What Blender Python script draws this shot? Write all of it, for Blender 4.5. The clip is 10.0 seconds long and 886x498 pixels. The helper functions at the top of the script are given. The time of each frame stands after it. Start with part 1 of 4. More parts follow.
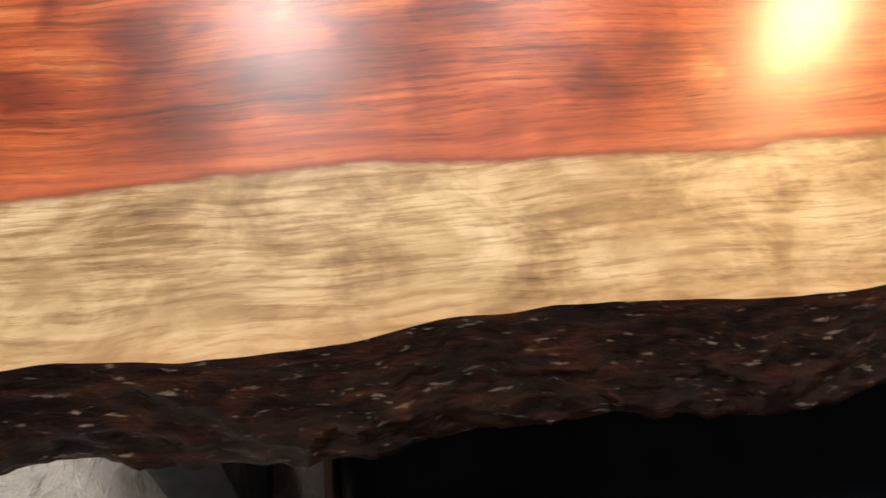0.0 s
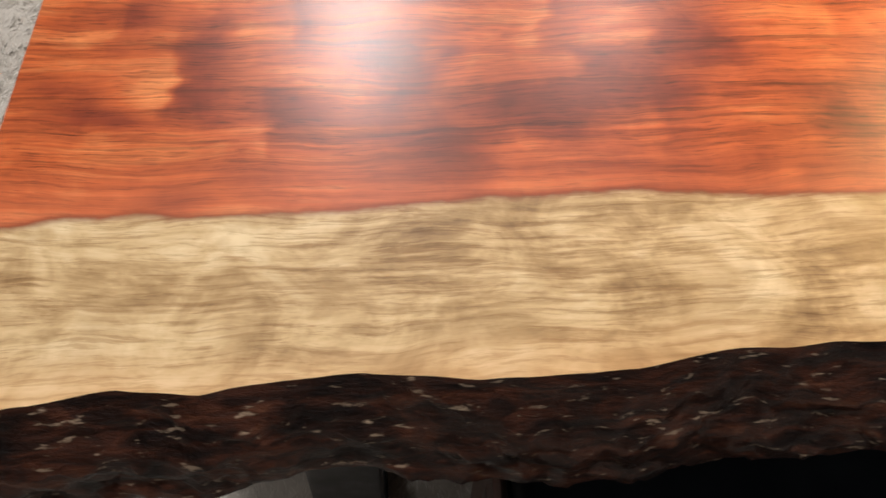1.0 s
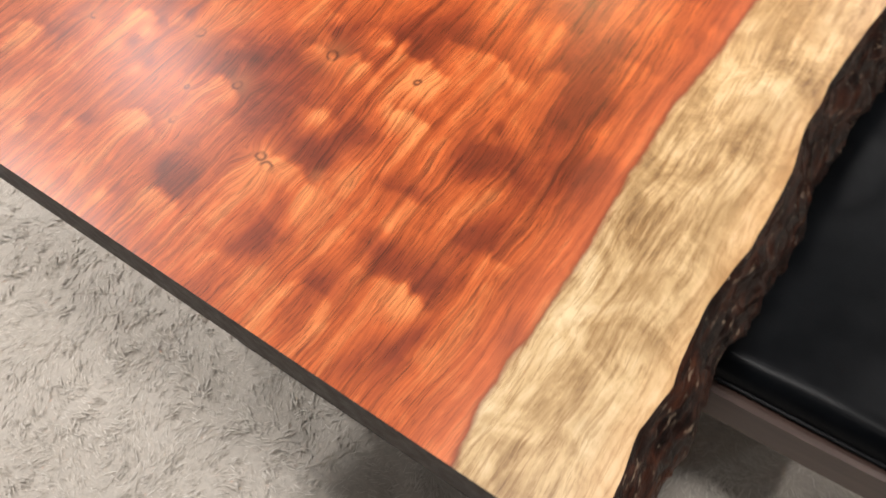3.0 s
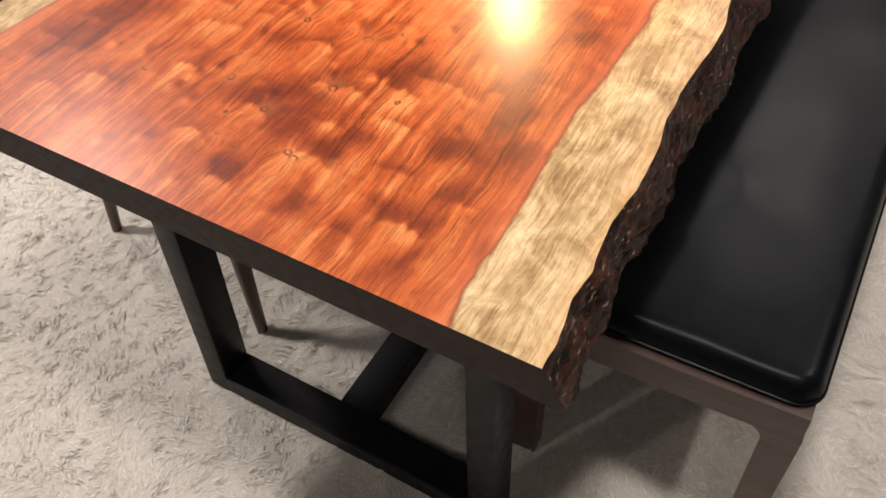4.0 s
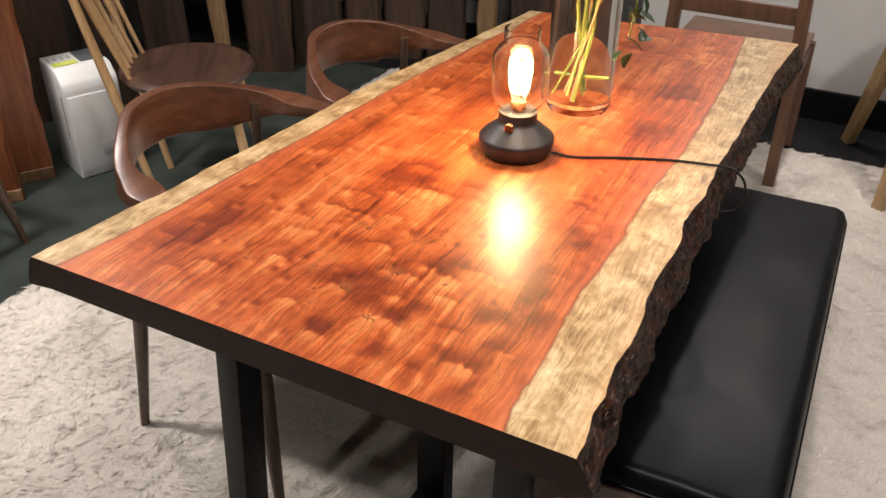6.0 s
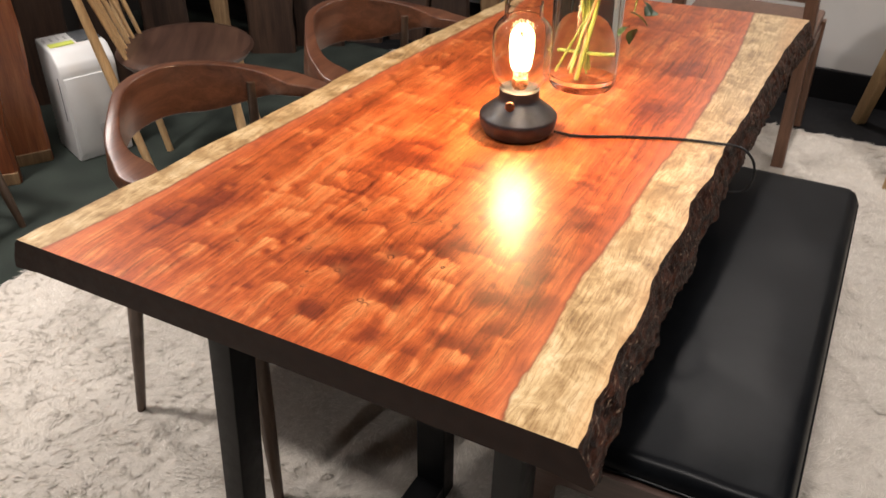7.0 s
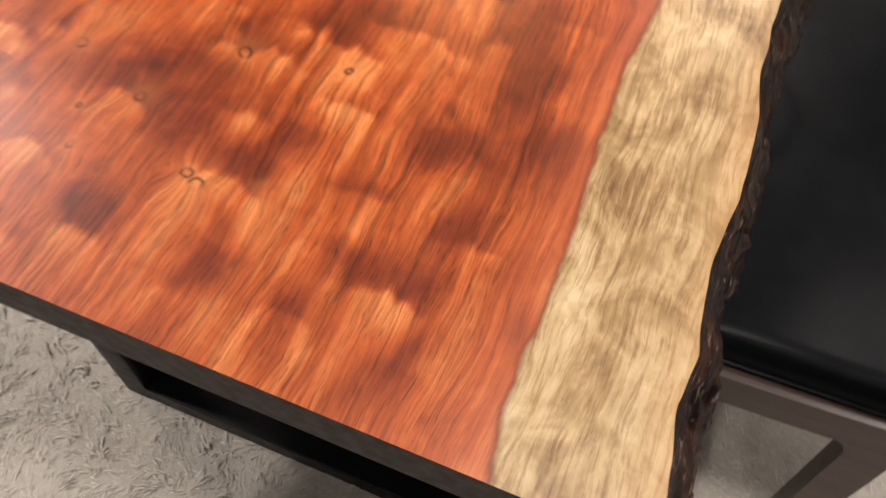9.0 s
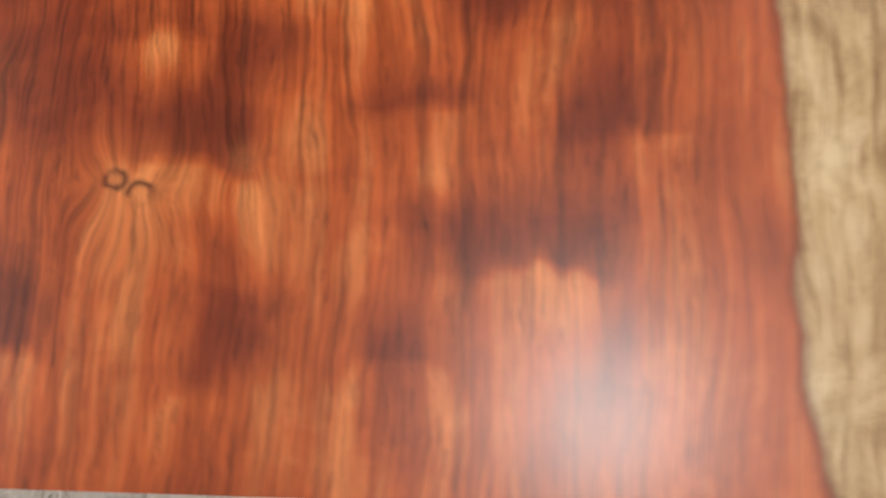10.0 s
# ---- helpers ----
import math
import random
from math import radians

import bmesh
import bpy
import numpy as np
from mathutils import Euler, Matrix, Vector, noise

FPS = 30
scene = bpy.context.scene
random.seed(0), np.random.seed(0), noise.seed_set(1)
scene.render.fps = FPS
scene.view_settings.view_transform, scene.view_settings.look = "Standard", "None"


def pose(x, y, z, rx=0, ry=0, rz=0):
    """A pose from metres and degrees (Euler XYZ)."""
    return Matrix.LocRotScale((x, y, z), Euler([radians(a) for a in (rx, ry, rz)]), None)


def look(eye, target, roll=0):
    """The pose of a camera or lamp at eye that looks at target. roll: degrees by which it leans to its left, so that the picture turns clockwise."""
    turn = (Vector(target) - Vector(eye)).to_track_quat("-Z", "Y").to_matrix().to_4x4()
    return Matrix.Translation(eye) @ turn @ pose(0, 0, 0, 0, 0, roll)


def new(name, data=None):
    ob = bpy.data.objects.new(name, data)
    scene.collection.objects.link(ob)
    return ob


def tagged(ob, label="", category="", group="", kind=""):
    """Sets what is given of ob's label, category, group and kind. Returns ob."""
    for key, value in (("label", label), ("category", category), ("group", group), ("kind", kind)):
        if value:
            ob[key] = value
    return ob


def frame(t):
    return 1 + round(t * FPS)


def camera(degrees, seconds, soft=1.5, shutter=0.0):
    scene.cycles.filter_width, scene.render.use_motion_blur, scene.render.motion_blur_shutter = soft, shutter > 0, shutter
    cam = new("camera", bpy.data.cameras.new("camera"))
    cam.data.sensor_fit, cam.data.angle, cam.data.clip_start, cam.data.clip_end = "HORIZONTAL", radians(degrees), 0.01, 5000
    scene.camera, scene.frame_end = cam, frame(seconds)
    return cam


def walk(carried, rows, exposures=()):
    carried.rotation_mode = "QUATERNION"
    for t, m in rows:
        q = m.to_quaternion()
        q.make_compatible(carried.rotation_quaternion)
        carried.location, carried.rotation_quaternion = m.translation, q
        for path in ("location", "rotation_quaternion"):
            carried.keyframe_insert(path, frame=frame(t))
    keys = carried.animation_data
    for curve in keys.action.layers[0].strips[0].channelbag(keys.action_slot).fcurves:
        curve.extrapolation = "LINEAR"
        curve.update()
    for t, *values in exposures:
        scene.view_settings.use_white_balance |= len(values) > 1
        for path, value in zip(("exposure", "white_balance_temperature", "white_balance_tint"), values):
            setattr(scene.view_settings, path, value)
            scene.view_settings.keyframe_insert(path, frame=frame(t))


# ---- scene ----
cam = camera(54.4, 10.0, shutter=0.3)
EXPOSURES = [(0.0, -0.48, 6050, 11), (1.0, -0.5, 5950, 10), (1.5, -0.32, 5900, 10), (2.2, -0.25, 5750, 9), (3.5, -0.12, 6150, 12), (5.5, -0.06, 6150, 13), (8.0, -0.08, 6250, 13), (9.0, -0.4, 6300, 13), (9.5, -0.6, 6250, 13), (10.0, -0.86, 6150, 12)]
PATH = [
    (0, (0.164, 0.321, 1.053), (-0.939, 0.499, -0.606), 3.6),
    (0.5, (0.163, 0.256, 1.056), (-0.981, 0.396, -0.579), 3.3),
    (1, (0.158, 0.206, 1.058), (-0.987, 0.308, -0.579), 3.0),
    (1.5, (0.122, 0.137, 1.051), (-0.996, 0.223, -0.605), 0.9),
    (2, (0.052, 0.052, 1.06), (-0.97, 0.356, -0.632), -2.7),
    (2.2, (0.035, 0.022, 1.072), (-0.954, 0.455, -0.611), -4.3),
    (3.3, (0.062, -0.186, 1.283), (-0.627, 0.642, -0.402), -9.7),
    (3.5, (0.087, -0.254, 1.289), (-0.604, 0.713, -0.319), -5.4),
    (4, (0.154, -0.38, 1.353), (-0.558, 0.716, -0.161), -3.9),
    (4.5, (0.162, -0.524, 1.403), (-0.548, 0.744, 0.029), -1.7),
    (5, (0.192, -0.638, 1.435), (-0.547, 0.759, 0.211), -0.3),
    (5.5, (0.198, -0.699, 1.455), (-0.571, 0.778, 0.348), 0.5),
    (5.7, (0.196, -0.71, 1.46), (-0.579, 0.785, 0.381), 0.6),
    (6.8, (0.173, -0.717, 1.431), (-0.598, 0.801, 0.382), 1.4),
    (7, (0.184, -0.676, 1.429), (-0.596, 0.808, 0.338), 0.5),
    (7.5, (0.16, -0.54, 1.411), (-0.604, 0.88, 0.228), 1.7),
    (8, (0.135, -0.353, 1.361), (-0.623, 0.894, -0.006), 1.2),
    (8.5, (0.052, -0.229, 1.287), (-0.609, 0.856, -0.258), 0.1),
    (9, (-0.052, -0.129, 1.196), (-0.496, 0.803, -0.517), -2.7),
    (9.5, (-0.108, -0.065, 1.093), (-0.321, 0.723, -0.733), -4.8),
    (10, (-0.207, 0.032, 1.04), (-0.357, 0.404, -0.92), -21.0),
]
walk(cam, [(t, look(eye, target, roll)) for t, eye, target, roll in PATH], EXPOSURES)

# world, lamps
world = bpy.data.worlds.new("world")
scene.world = world
world.use_nodes = True
world.node_tree.nodes["Background"].inputs[0].default_value = (1.0, 0.9, 0.8, 1)
world.node_tree.nodes["Background"].inputs[1].default_value = 0.05

H = 0.72            # height of the table
CEIL = 2.5
LAMP_X, LAMP_Y = -0.393, 0.722   # the table lamp


def downlamp(x, y, watts, size=0.13, colour=(1.0, 0.91, 0.81), spread=150):
    data = bpy.data.lights.new("downlight_or_fill_lamp", "AREA")
    data.shape, data.size, data.energy, data.color = "DISK", size, watts, colour
    data.spread = radians(spread)
    ob = new("downlight_or_fill_lamp", data)
    ob.location = (x, y, CEIL - 0.03)
    return ob


# first three placed from highlights on the tabletop; last four are added fill
LAMPS = [(-2.25, 0.08, 45, 0.26), (-2.35, 0.97, 18, 0.3), (0.03, 0.03, 21, 0.28), (-1.2, -1.7, 9, 0.12), (0.95, 1.5, 17, 0.12), (-0.1, 2.86, 20, 0.14), (0.7, -1.2, 4, 0.12)]
for lx, ly, lw, ls in LAMPS:
    downlamp(lx, ly, lw, ls)
bulb_light = bpy.data.lights.new("bulb_lamp", "POINT")
bulb_light.energy, bulb_light.color, bulb_light.shadow_soft_size = 0.4, (1.0, 0.62, 0.28), 0.02
new("bulb_lamp", bulb_light).location = (LAMP_X, LAMP_Y, H + 0.165)


# ---------- materials ----------
class Mat:
    """A node material with short calls."""
    def __init__(self, name, rough=0.5, metal=0.0, coat=0.0, coat_rough=0.1):
        self.m = bpy.data.materials.new(name)
        self.m.use_nodes = True
        self.t = self.m.node_tree
        self.b = self.t.nodes["Principled BSDF"]
        self.b.inputs["Roughness"].default_value = rough
        self.b.inputs["Metallic"].default_value = metal
        self.b.inputs["Coat Weight"].default_value = coat
        self.b.inputs["Coat Roughness"].default_value = coat_rough
        self.co = self.t.nodes.new("ShaderNodeTexCoord").outputs["Object"]

    def put(self, sock, v):
        if hasattr(v, "links"):
            self.t.links.new(v, sock)
        else:
            sock.default_value = v

    def node(self, kind, props=(), **ins):
        n = self.t.nodes.new(kind)
        for k, v in props:
            setattr(n, k, v)
        for k, v in ins.items():
            self.put(n.inputs[k], v)
        return n

    def scaled(self, sx, sy, sz, co=None, loc=(0, 0, 0)):
        n = self.t.nodes.new("ShaderNodeMapping")
        self.put(n.inputs["Vector"], co or self.co)
        n.inputs["Scale"].default_value = (sx, sy, sz)
        n.inputs["Location"].default_value = loc
        return n.outputs[0]

    def noise(self, co, scale=1.0, detail=4.0, rough=0.55, dist=0.0):
        n = self.node("ShaderNodeTexNoise", Vector=co, Scale=scale, Detail=detail, Roughness=rough, Distortion=dist)
        return n.outputs["Fac"]

    def noise_v(self, co, scale=1.0, detail=2.0):
        return self.node("ShaderNodeTexNoise", Vector=co, Scale=scale, Detail=detail).outputs["Color"]

    def ramp(self, fac, *stops, smooth=False):
        n = self.t.nodes.new("ShaderNodeValToRGB")
        self.t.links.new(fac, n.inputs[0])
        e = n.color_ramp.elements
        while len(e) < len(stops):
            e.new(0.5)
        for el, (p, c) in zip(e, stops):
            el.position = p
            el.color = (c, c, c, 1) if isinstance(c, (int, float)) else (*c, 1)
        if smooth:
            n.color_ramp.interpolation = "EASE"
        return n.outputs[0]

    def mix(self, fac, a, b, how="MIX"):
        n = self.t.nodes.new("ShaderNodeMix")
        n.data_type, n.blend_type = "RGBA", how
        self.put(n.inputs[0], fac)
        for s, v in ((n.inputs[6], a), (n.inputs[7], b)):
            self.put(s, (*v, 1) if isinstance(v, tuple) and len(v) == 3 else v)
        return n.outputs[2]

    def math(self, op, a, b=0.0, c=0.0, clamp=False):
        n = self.t.nodes.new("ShaderNodeMath")
        n.operation, n.use_clamp = op, clamp
        for s, v in zip(n.inputs, (a, b, c)):
            self.put(s, v)
        return n.outputs[0]

    def vec(self, op, a, b=(0, 0, 0), scale=None):
        n = self.t.nodes.new("ShaderNodeVectorMath")
        n.operation = op
        self.put(n.inputs[0], a)
        self.put(n.inputs[1], b)
        if scale is not None:
            self.put(n.inputs["Scale"], scale)
        return n.outputs["Value"] if op in ("DISTANCE", "LENGTH", "DOT_PRODUCT") else n.outputs[0]

    def attr(self, name):
        n = self.t.nodes.new("ShaderNodeAttribute")
        n.attribute_name = name
        return n.outputs["Fac"]

    def rand(self):
        return self.t.nodes.new("ShaderNodeObjectInfo").outputs["Random"]

    def colour(self, c):
        self.put(self.b.inputs["Base Color"], (*c, 1) if isinstance(c, tuple) else c)
        return self

    def rough(self, r):
        self.put(self.b.inputs["Roughness"], r)
        return self

    def bump(self, h, strength=0.3, dist=0.002):
        n = self.node("ShaderNodeBump", Height=h, Strength=strength, Distance=dist)
        self.t.links.new(n.outputs[0], self.b.inputs["Normal"])
        return self


KNOTS = [(-0.352, 0.113, 1.0), (-0.362, 0.118, 0.8), (-0.31, 0.127, 0.5), (-0.431, 0.165, 0.9), (-0.453, 0.109, 0.6),
         (-0.504, 0.195, 1.0), (-0.381, 0.233, 1.1), (-0.396, 0.331, 1.2), (-0.423, 0.448, 0.7), (-0.49, 0.33, 0.8),
         (-0.52, 0.235, 0.5), (-0.61, 0.16, 0.7), (-0.47, 0.14, 0.4), (-0.36, 0.36, 0.7), (-0.30, 0.245, 0.5)]


def slab_top_material():
    """Lacquered live-edge slab: figured red-orange heartwood and pale sapwood along both sides."""
    m = Mat("figured_slab_wood", rough=0.42, coat=0.5, coat_rough=0.275)
    m.b.inputs["Specular IOR Level"].default_value = 0.28
    co = m.co
    # warp of the figure: slow drift, and a curl round every knot
    slow = m.vec("SUBTRACT", m.noise_v(m.scaled(5, 3, 1, co), 1.0, 2), (0.5, 0.5, 0.5))
    warp = m.vec("MULTIPLY", slow, (0.05, 0.05, 0))
    p = m.vec("ADD", co, warp)
    quick = m.vec("SUBTRACT", m.noise_v(m.scaled(34, 17, 1, co, (3, 8, 0)), 1.0, 3), (0.5, 0.5, 0.5))
    p = m.vec("ADD", p, m.vec("MULTIPLY", quick, (0.010, 0.012, 0)))
    knot = None
    halo = None
    for kx, ky, size in KNOTS:
        away = m.vec("SUBTRACT", m.vec("ADD", co, m.vec("MULTIPLY", quick, (0.009, 0.012, 0))), (kx, ky, H))
        d = m.vec("LENGTH", away)
        fall = m.math("EXPONENT", m.math("MULTIPLY", m.math("MULTIPLY", d, d), -1.0 / (0.016 * size) ** 2))
        p = m.vec("ADD", p, m.vec("SCALE", away, scale=m.math("MULTIPLY", fall, 0.9)))
        r = 0.0045 * size
        ring = m.math("EXPONENT", m.math("MULTIPLY", m.math("POWER", m.math("DIVIDE", m.math("SUBTRACT", d, r), 0.0016), 2.0), -1.0))
        knot = ring if knot is None else m.math("MAXIMUM", knot, ring)
        halo = fall if halo is None else m.math("MAXIMUM", halo, fall)
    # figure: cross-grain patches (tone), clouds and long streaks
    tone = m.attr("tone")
    f1 = m.noise(m.scaled(13, 10, 1, p), 1.0, 4, 0.55, 0.5)
    f2 = m.noise(m.scaled(30, 34, 1, p, (3, 1, 0)), 1.0, 3, 0.55, 0.5)
    streak = m.noise(m.scaled(75, 3.4, 1, p), 1.0, 6, 0.66, 0.35)
    broad = m.noise(m.scaled(13, 1.1, 1, p, (7, 2, 0)), 1.0, 4, 0.55)
    fine = m.noise(m.scaled(560, 22, 1, p), 1.0, 3, 0.6)
    fig = m.math("ADD", m.math("MULTIPLY", f1, 0.26), m.math("MULTIPLY", f2, 0.16))
    fig = m.math("ADD", fig, m.math("MULTIPLY", streak, 0.40))
    fig = m.math("ADD", fig, m.math("MULTIPLY", broad, 0.26))
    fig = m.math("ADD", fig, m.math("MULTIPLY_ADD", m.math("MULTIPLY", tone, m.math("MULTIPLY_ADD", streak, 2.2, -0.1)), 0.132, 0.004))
    # pin knots: dimple relief painted into the colour, a lit flank and a shaded one
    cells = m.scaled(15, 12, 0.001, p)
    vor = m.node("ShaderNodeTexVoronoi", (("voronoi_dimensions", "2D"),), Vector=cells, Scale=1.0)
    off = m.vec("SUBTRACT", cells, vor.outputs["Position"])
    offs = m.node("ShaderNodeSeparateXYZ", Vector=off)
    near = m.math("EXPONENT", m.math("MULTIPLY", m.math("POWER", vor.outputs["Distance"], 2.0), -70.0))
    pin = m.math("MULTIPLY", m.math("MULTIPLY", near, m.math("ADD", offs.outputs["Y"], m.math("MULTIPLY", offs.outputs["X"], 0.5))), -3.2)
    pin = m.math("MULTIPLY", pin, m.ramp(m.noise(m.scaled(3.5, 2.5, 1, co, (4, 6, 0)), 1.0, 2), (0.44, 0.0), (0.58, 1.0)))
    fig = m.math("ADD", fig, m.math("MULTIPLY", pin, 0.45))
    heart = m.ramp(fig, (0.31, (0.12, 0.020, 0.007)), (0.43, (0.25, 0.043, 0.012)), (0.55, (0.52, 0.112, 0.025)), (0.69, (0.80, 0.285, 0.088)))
    lines = m.ramp(m.noise(m.scaled(190, 3.6, 1, p, (1, 5, 0)), 1.0, 5, 0.72, 0.3), (0.37, 0.22), (0.47, 1.0))
    heart = m.mix(0.52, heart, lines, "MULTIPLY")
    hairs = m.ramp(m.noise(m.scaled(430, 17, 1, p, (7, 3, 0)), 1.0, 5, 0.75, 0.6), (0.41, 0.12), (0.48, 1.0))
    heart = m.mix(0.38, heart, hairs, "MULTIPLY")
    pores = m.ramp(m.noise(m.scaled(900, 60, 1, p, (2, 2, 0)), 1.0, 2, 0.5), (0.30, 0.25), (0.40, 1.0))
    heart = m.mix(0.6, heart, pores, "MULTIPLY")
    heart = m.mix(0.45, heart, m.ramp(fine, (0.32, 0.45), (0.64, 1.15)), "MULTIPLY")
    rim = m.ramp(m.math("MULTIPLY_ADD", m.attr("sap"), 14.0, 1.0), (0.45, 0.0), (0.95, 0.4))
    heart = m.mix(rim, heart, m.mix(streak, (0.30, 0.055, 0.022), (0.78, 0.25, 0.12)))
    heart = m.mix(m.math("MULTIPLY", halo, 0.22), heart, (0.80, 0.30, 0.10))
    heart = m.mix(m.math("MULTIPLY", knot, m.ramp(f2, (0.42, 0.15), (0.56, 0.8))), heart, (0.05, 0.010, 0.005))
    # sapwood
    s1 = m.noise(m.scaled(24, 21, 1, p, (2, 9, 0)), 1.0, 5, 0.62, 0.5)
    s2 = m.noise(m.scaled(150, 20, 1, p, (8, 1, 0)), 1.0, 5, 0.7, 0.4)
    sv = m.math("ADD", m.math("MULTIPLY", s1, 0.62), m.math("MULTIPLY", s2, 0.38))
    sap = m.ramp(sv, (0.36, (0.22, 0.13, 0.057)), (0.45, (0.40, 0.265, 0.122)), (0.53, (0.58, 0.42, 0.22)), (0.65, (0.75, 0.605, 0.37)))
    sline = m.ramp(m.noise(m.scaled(330, 20, 1, p, (4, 4, 0)), 1.0, 6, 0.75, 0.3), (0.41, 0.10), (0.49, 1.0))
    sap = m.mix(0.6, sap, m.mix(sline, (0.42, 0.29, 0.16), (1.0, 1.0, 1.0)), "MULTIPLY")
    grey = m.ramp(m.noise(m.scaled(20, 17, 1, p, (12, 3, 0)), 1.0, 4, 0.55), (0.48, 0.0), (0.66, 0.6))
    sap = m.mix(grey, sap, m.mix(s2, (0.22, 0.13, 0.05), (0.47, 0.31, 0.14)))
    warm = m.ramp(m.math("ADD", m.attr("sap"), m.math("MULTIPLY", s1, 0.03)), (0.088, 0.0), (0.112, 0.45))
    sap = m.mix(warm, sap, m.mix(s2, (0.42, 0.20, 0.07), (0.72, 0.44, 0.20)))
    # the line between them wanders a little
    wob = m.math("MULTIPLY", m.math("SUBTRACT", m.noise(m.scaled(55, 30, 1, co), 1.0, 4, 0.6), 0.5), 0.009)
    d = m.math("ADD", m.attr("sap"), wob)
    is_sap = m.ramp(m.math("MULTIPLY_ADD", d, 110.0, 0.5), (0.42, 0.0), (0.58, 1.0))
    line = m.math("EXPONENT", m.math("MULTIPLY", m.math("POWER", m.math("DIVIDE", d, 0.0026), 2.0), -1.0))
    both = m.mix(is_sap, heart, sap)
    both = m.mix(m.math("MULTIPLY", line, 0.7), both, (0.17, 0.035, 0.014))
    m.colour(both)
    m.rough(m.ramp(streak, (0.3, 0.36), (0.7, 0.46)))
    h = m.math("ADD", m.math("MULTIPLY", fine, 0.3), m.math("MULTIPLY", streak, 0.5))
    m.bump(h, 0.12, 0.0006)
    return m.m


def bark_material():
    m = Mat("lacquered_bark", rough=0.5, coat=0.25, coat_rough=0.12)
    m.b.inputs["Specular IOR Level"].default_value = 0.12
    a = m.noise(m.scaled(90, 26, 90), 1.0, 6, 0.65, 0.8)
    c = m.ramp(a, (0.36, (0.005, 0.002, 0.0015)), (0.48, (0.020, 0.007, 0.004)), (0.60, (0.058, 0.018, 0.009)), (0.75, (0.13, 0.050, 0.024)))
    fleck = m.ramp(m.noise(m.scaled(230, 70, 260, None, (3, 3, 3)), 1.0, 3, 0.6), (0.62, 0.0), (0.69, 0.8))
    c = m.mix(fleck, c, (0.34, 0.25, 0.17))
    m.colour(c)
    m.bump(m.noise(m.scaled(190, 70, 210), 1.0, 6, 0.7), 0.8, 0.004)
    return m.m


def wood_material(name, dark, mid, light, axis="z", rough=0.42, coat=0.25, vary=0.0):
    m = Mat(name, rough=rough, coat=coat, coat_rough=0.25)
    s = {"x": (3, 45, 45), "y": (45, 3, 45), "z": (45, 45, 3)}[axis]
    co = m.co
    if vary:
        co = m.vec("ADD", m.co, m.vec("SCALE", (3.1, 5.7, 2.3), scale=m.math("MULTIPLY", m.rand(), 9.0)))
    g = m.noise(m.scaled(*s, co), 1.0, 5, 0.6, 0.6)
    b = m.noise(m.scaled(*[v * 0.12 for v in s], co), 1.0, 3, 0.5, 0.8)
    v = m.math("ADD", m.math("MULTIPLY", g, 0.6), m.math("MULTIPLY", b, 0.4))
    c = m.ramp(v, (0.32, dark), (0.5, mid), (0.68, light))
    f = m.noise(m.scaled(*[v2 * 8 for v2 in s], co), 1.0, 3, 0.6)
    c = m.mix(0.4, c, m.ramp(f, (0.3, 0.5), (0.62, 1.1)), "MULTIPLY")
    m.colour(c)
    m.bump(f, 0.15, 0.0006)
    return m.m


def plain_material(name, a, b, scale=30, rough=0.5, metal=0.0, coat=0.0, bump=0.1, bump_scale=300, spec=0.5):
    m = Mat(name, rough=rough, metal=metal, coat=coat)
    m.b.inputs["Specular IOR Level"].default_value = spec
    m.colour(m.ramp(m.noise(m.scaled(scale, scale, scale), 1.0, 4, 0.6), (0.35, a), (0.65, b)))
    m.rough(m.ramp(m.noise(m.scaled(scale * 2, scale * 2, scale * 2), 1.0, 3), (0.3, rough * 0.85), (0.7, min(1, rough * 1.2))))
    m.bump(m.noise(m.scaled(bump_scale, bump_scale, bump_scale), 1.0, 3), bump, 0.001)
    return m.m


def leather_material():
    m = Mat("black_leather", rough=0.42, coat=0.0)
    m.b.inputs["Specular IOR Level"].default_value = 0.09
    n = m.noise(m.scaled(25, 25, 25), 1.0, 4)
    m.colour(m.ramp(n, (0.3, (0.0028, 0.0035, 0.0046)), (0.7, (0.0055, 0.0065, 0.008))))
    m.rough(m.ramp(n, (0.3, 0.31), (0.7, 0.38)))
    m.bump(m.noise(m.scaled(420, 420, 420), 1.0, 3, 0.6), 0.2, 0.0008)
    return m.m


def glass_material(name, tint=(1, 1, 1), rough=0.0):
    m = Mat(name, rough=rough)
    m.b.inputs["Transmission Weight"].default_value = 1.0
    m.b.inputs["IOR"].default_value = 1.45
    m.b.inputs["Base Color"].default_value = (*tint, 1)
    return m.m


def glow_material(name, colour, strength):
    m = Mat(name)
    m.b.inputs["Emission Color"].default_value = (*colour, 1)
    m.b.inputs["Emission Strength"].default_value = strength
    return m.m


def rug_material():
    m = Mat("cream_shag_wool", rough=0.95)
    n = m.noise(m.scaled(5, 5, 5), 1.0, 3, 0.5)
    f = m.noise(m.scaled(120, 120, 120), 1.0, 4, 0.6)
    c = m.ramp(n, (0.3, (0.58, 0.53, 0.46)), (0.7, (0.68, 0.63, 0.56)))
    c = m.mix(0.5, c, m.ramp(f, (0.3, 0.75), (0.65, 1.05)), "MULTIPLY")
    m.colour(c)
    m.b.inputs["Sheen Weight"].default_value = 0.3
    m.bump(f, 0.6, 0.006)
    return m.m


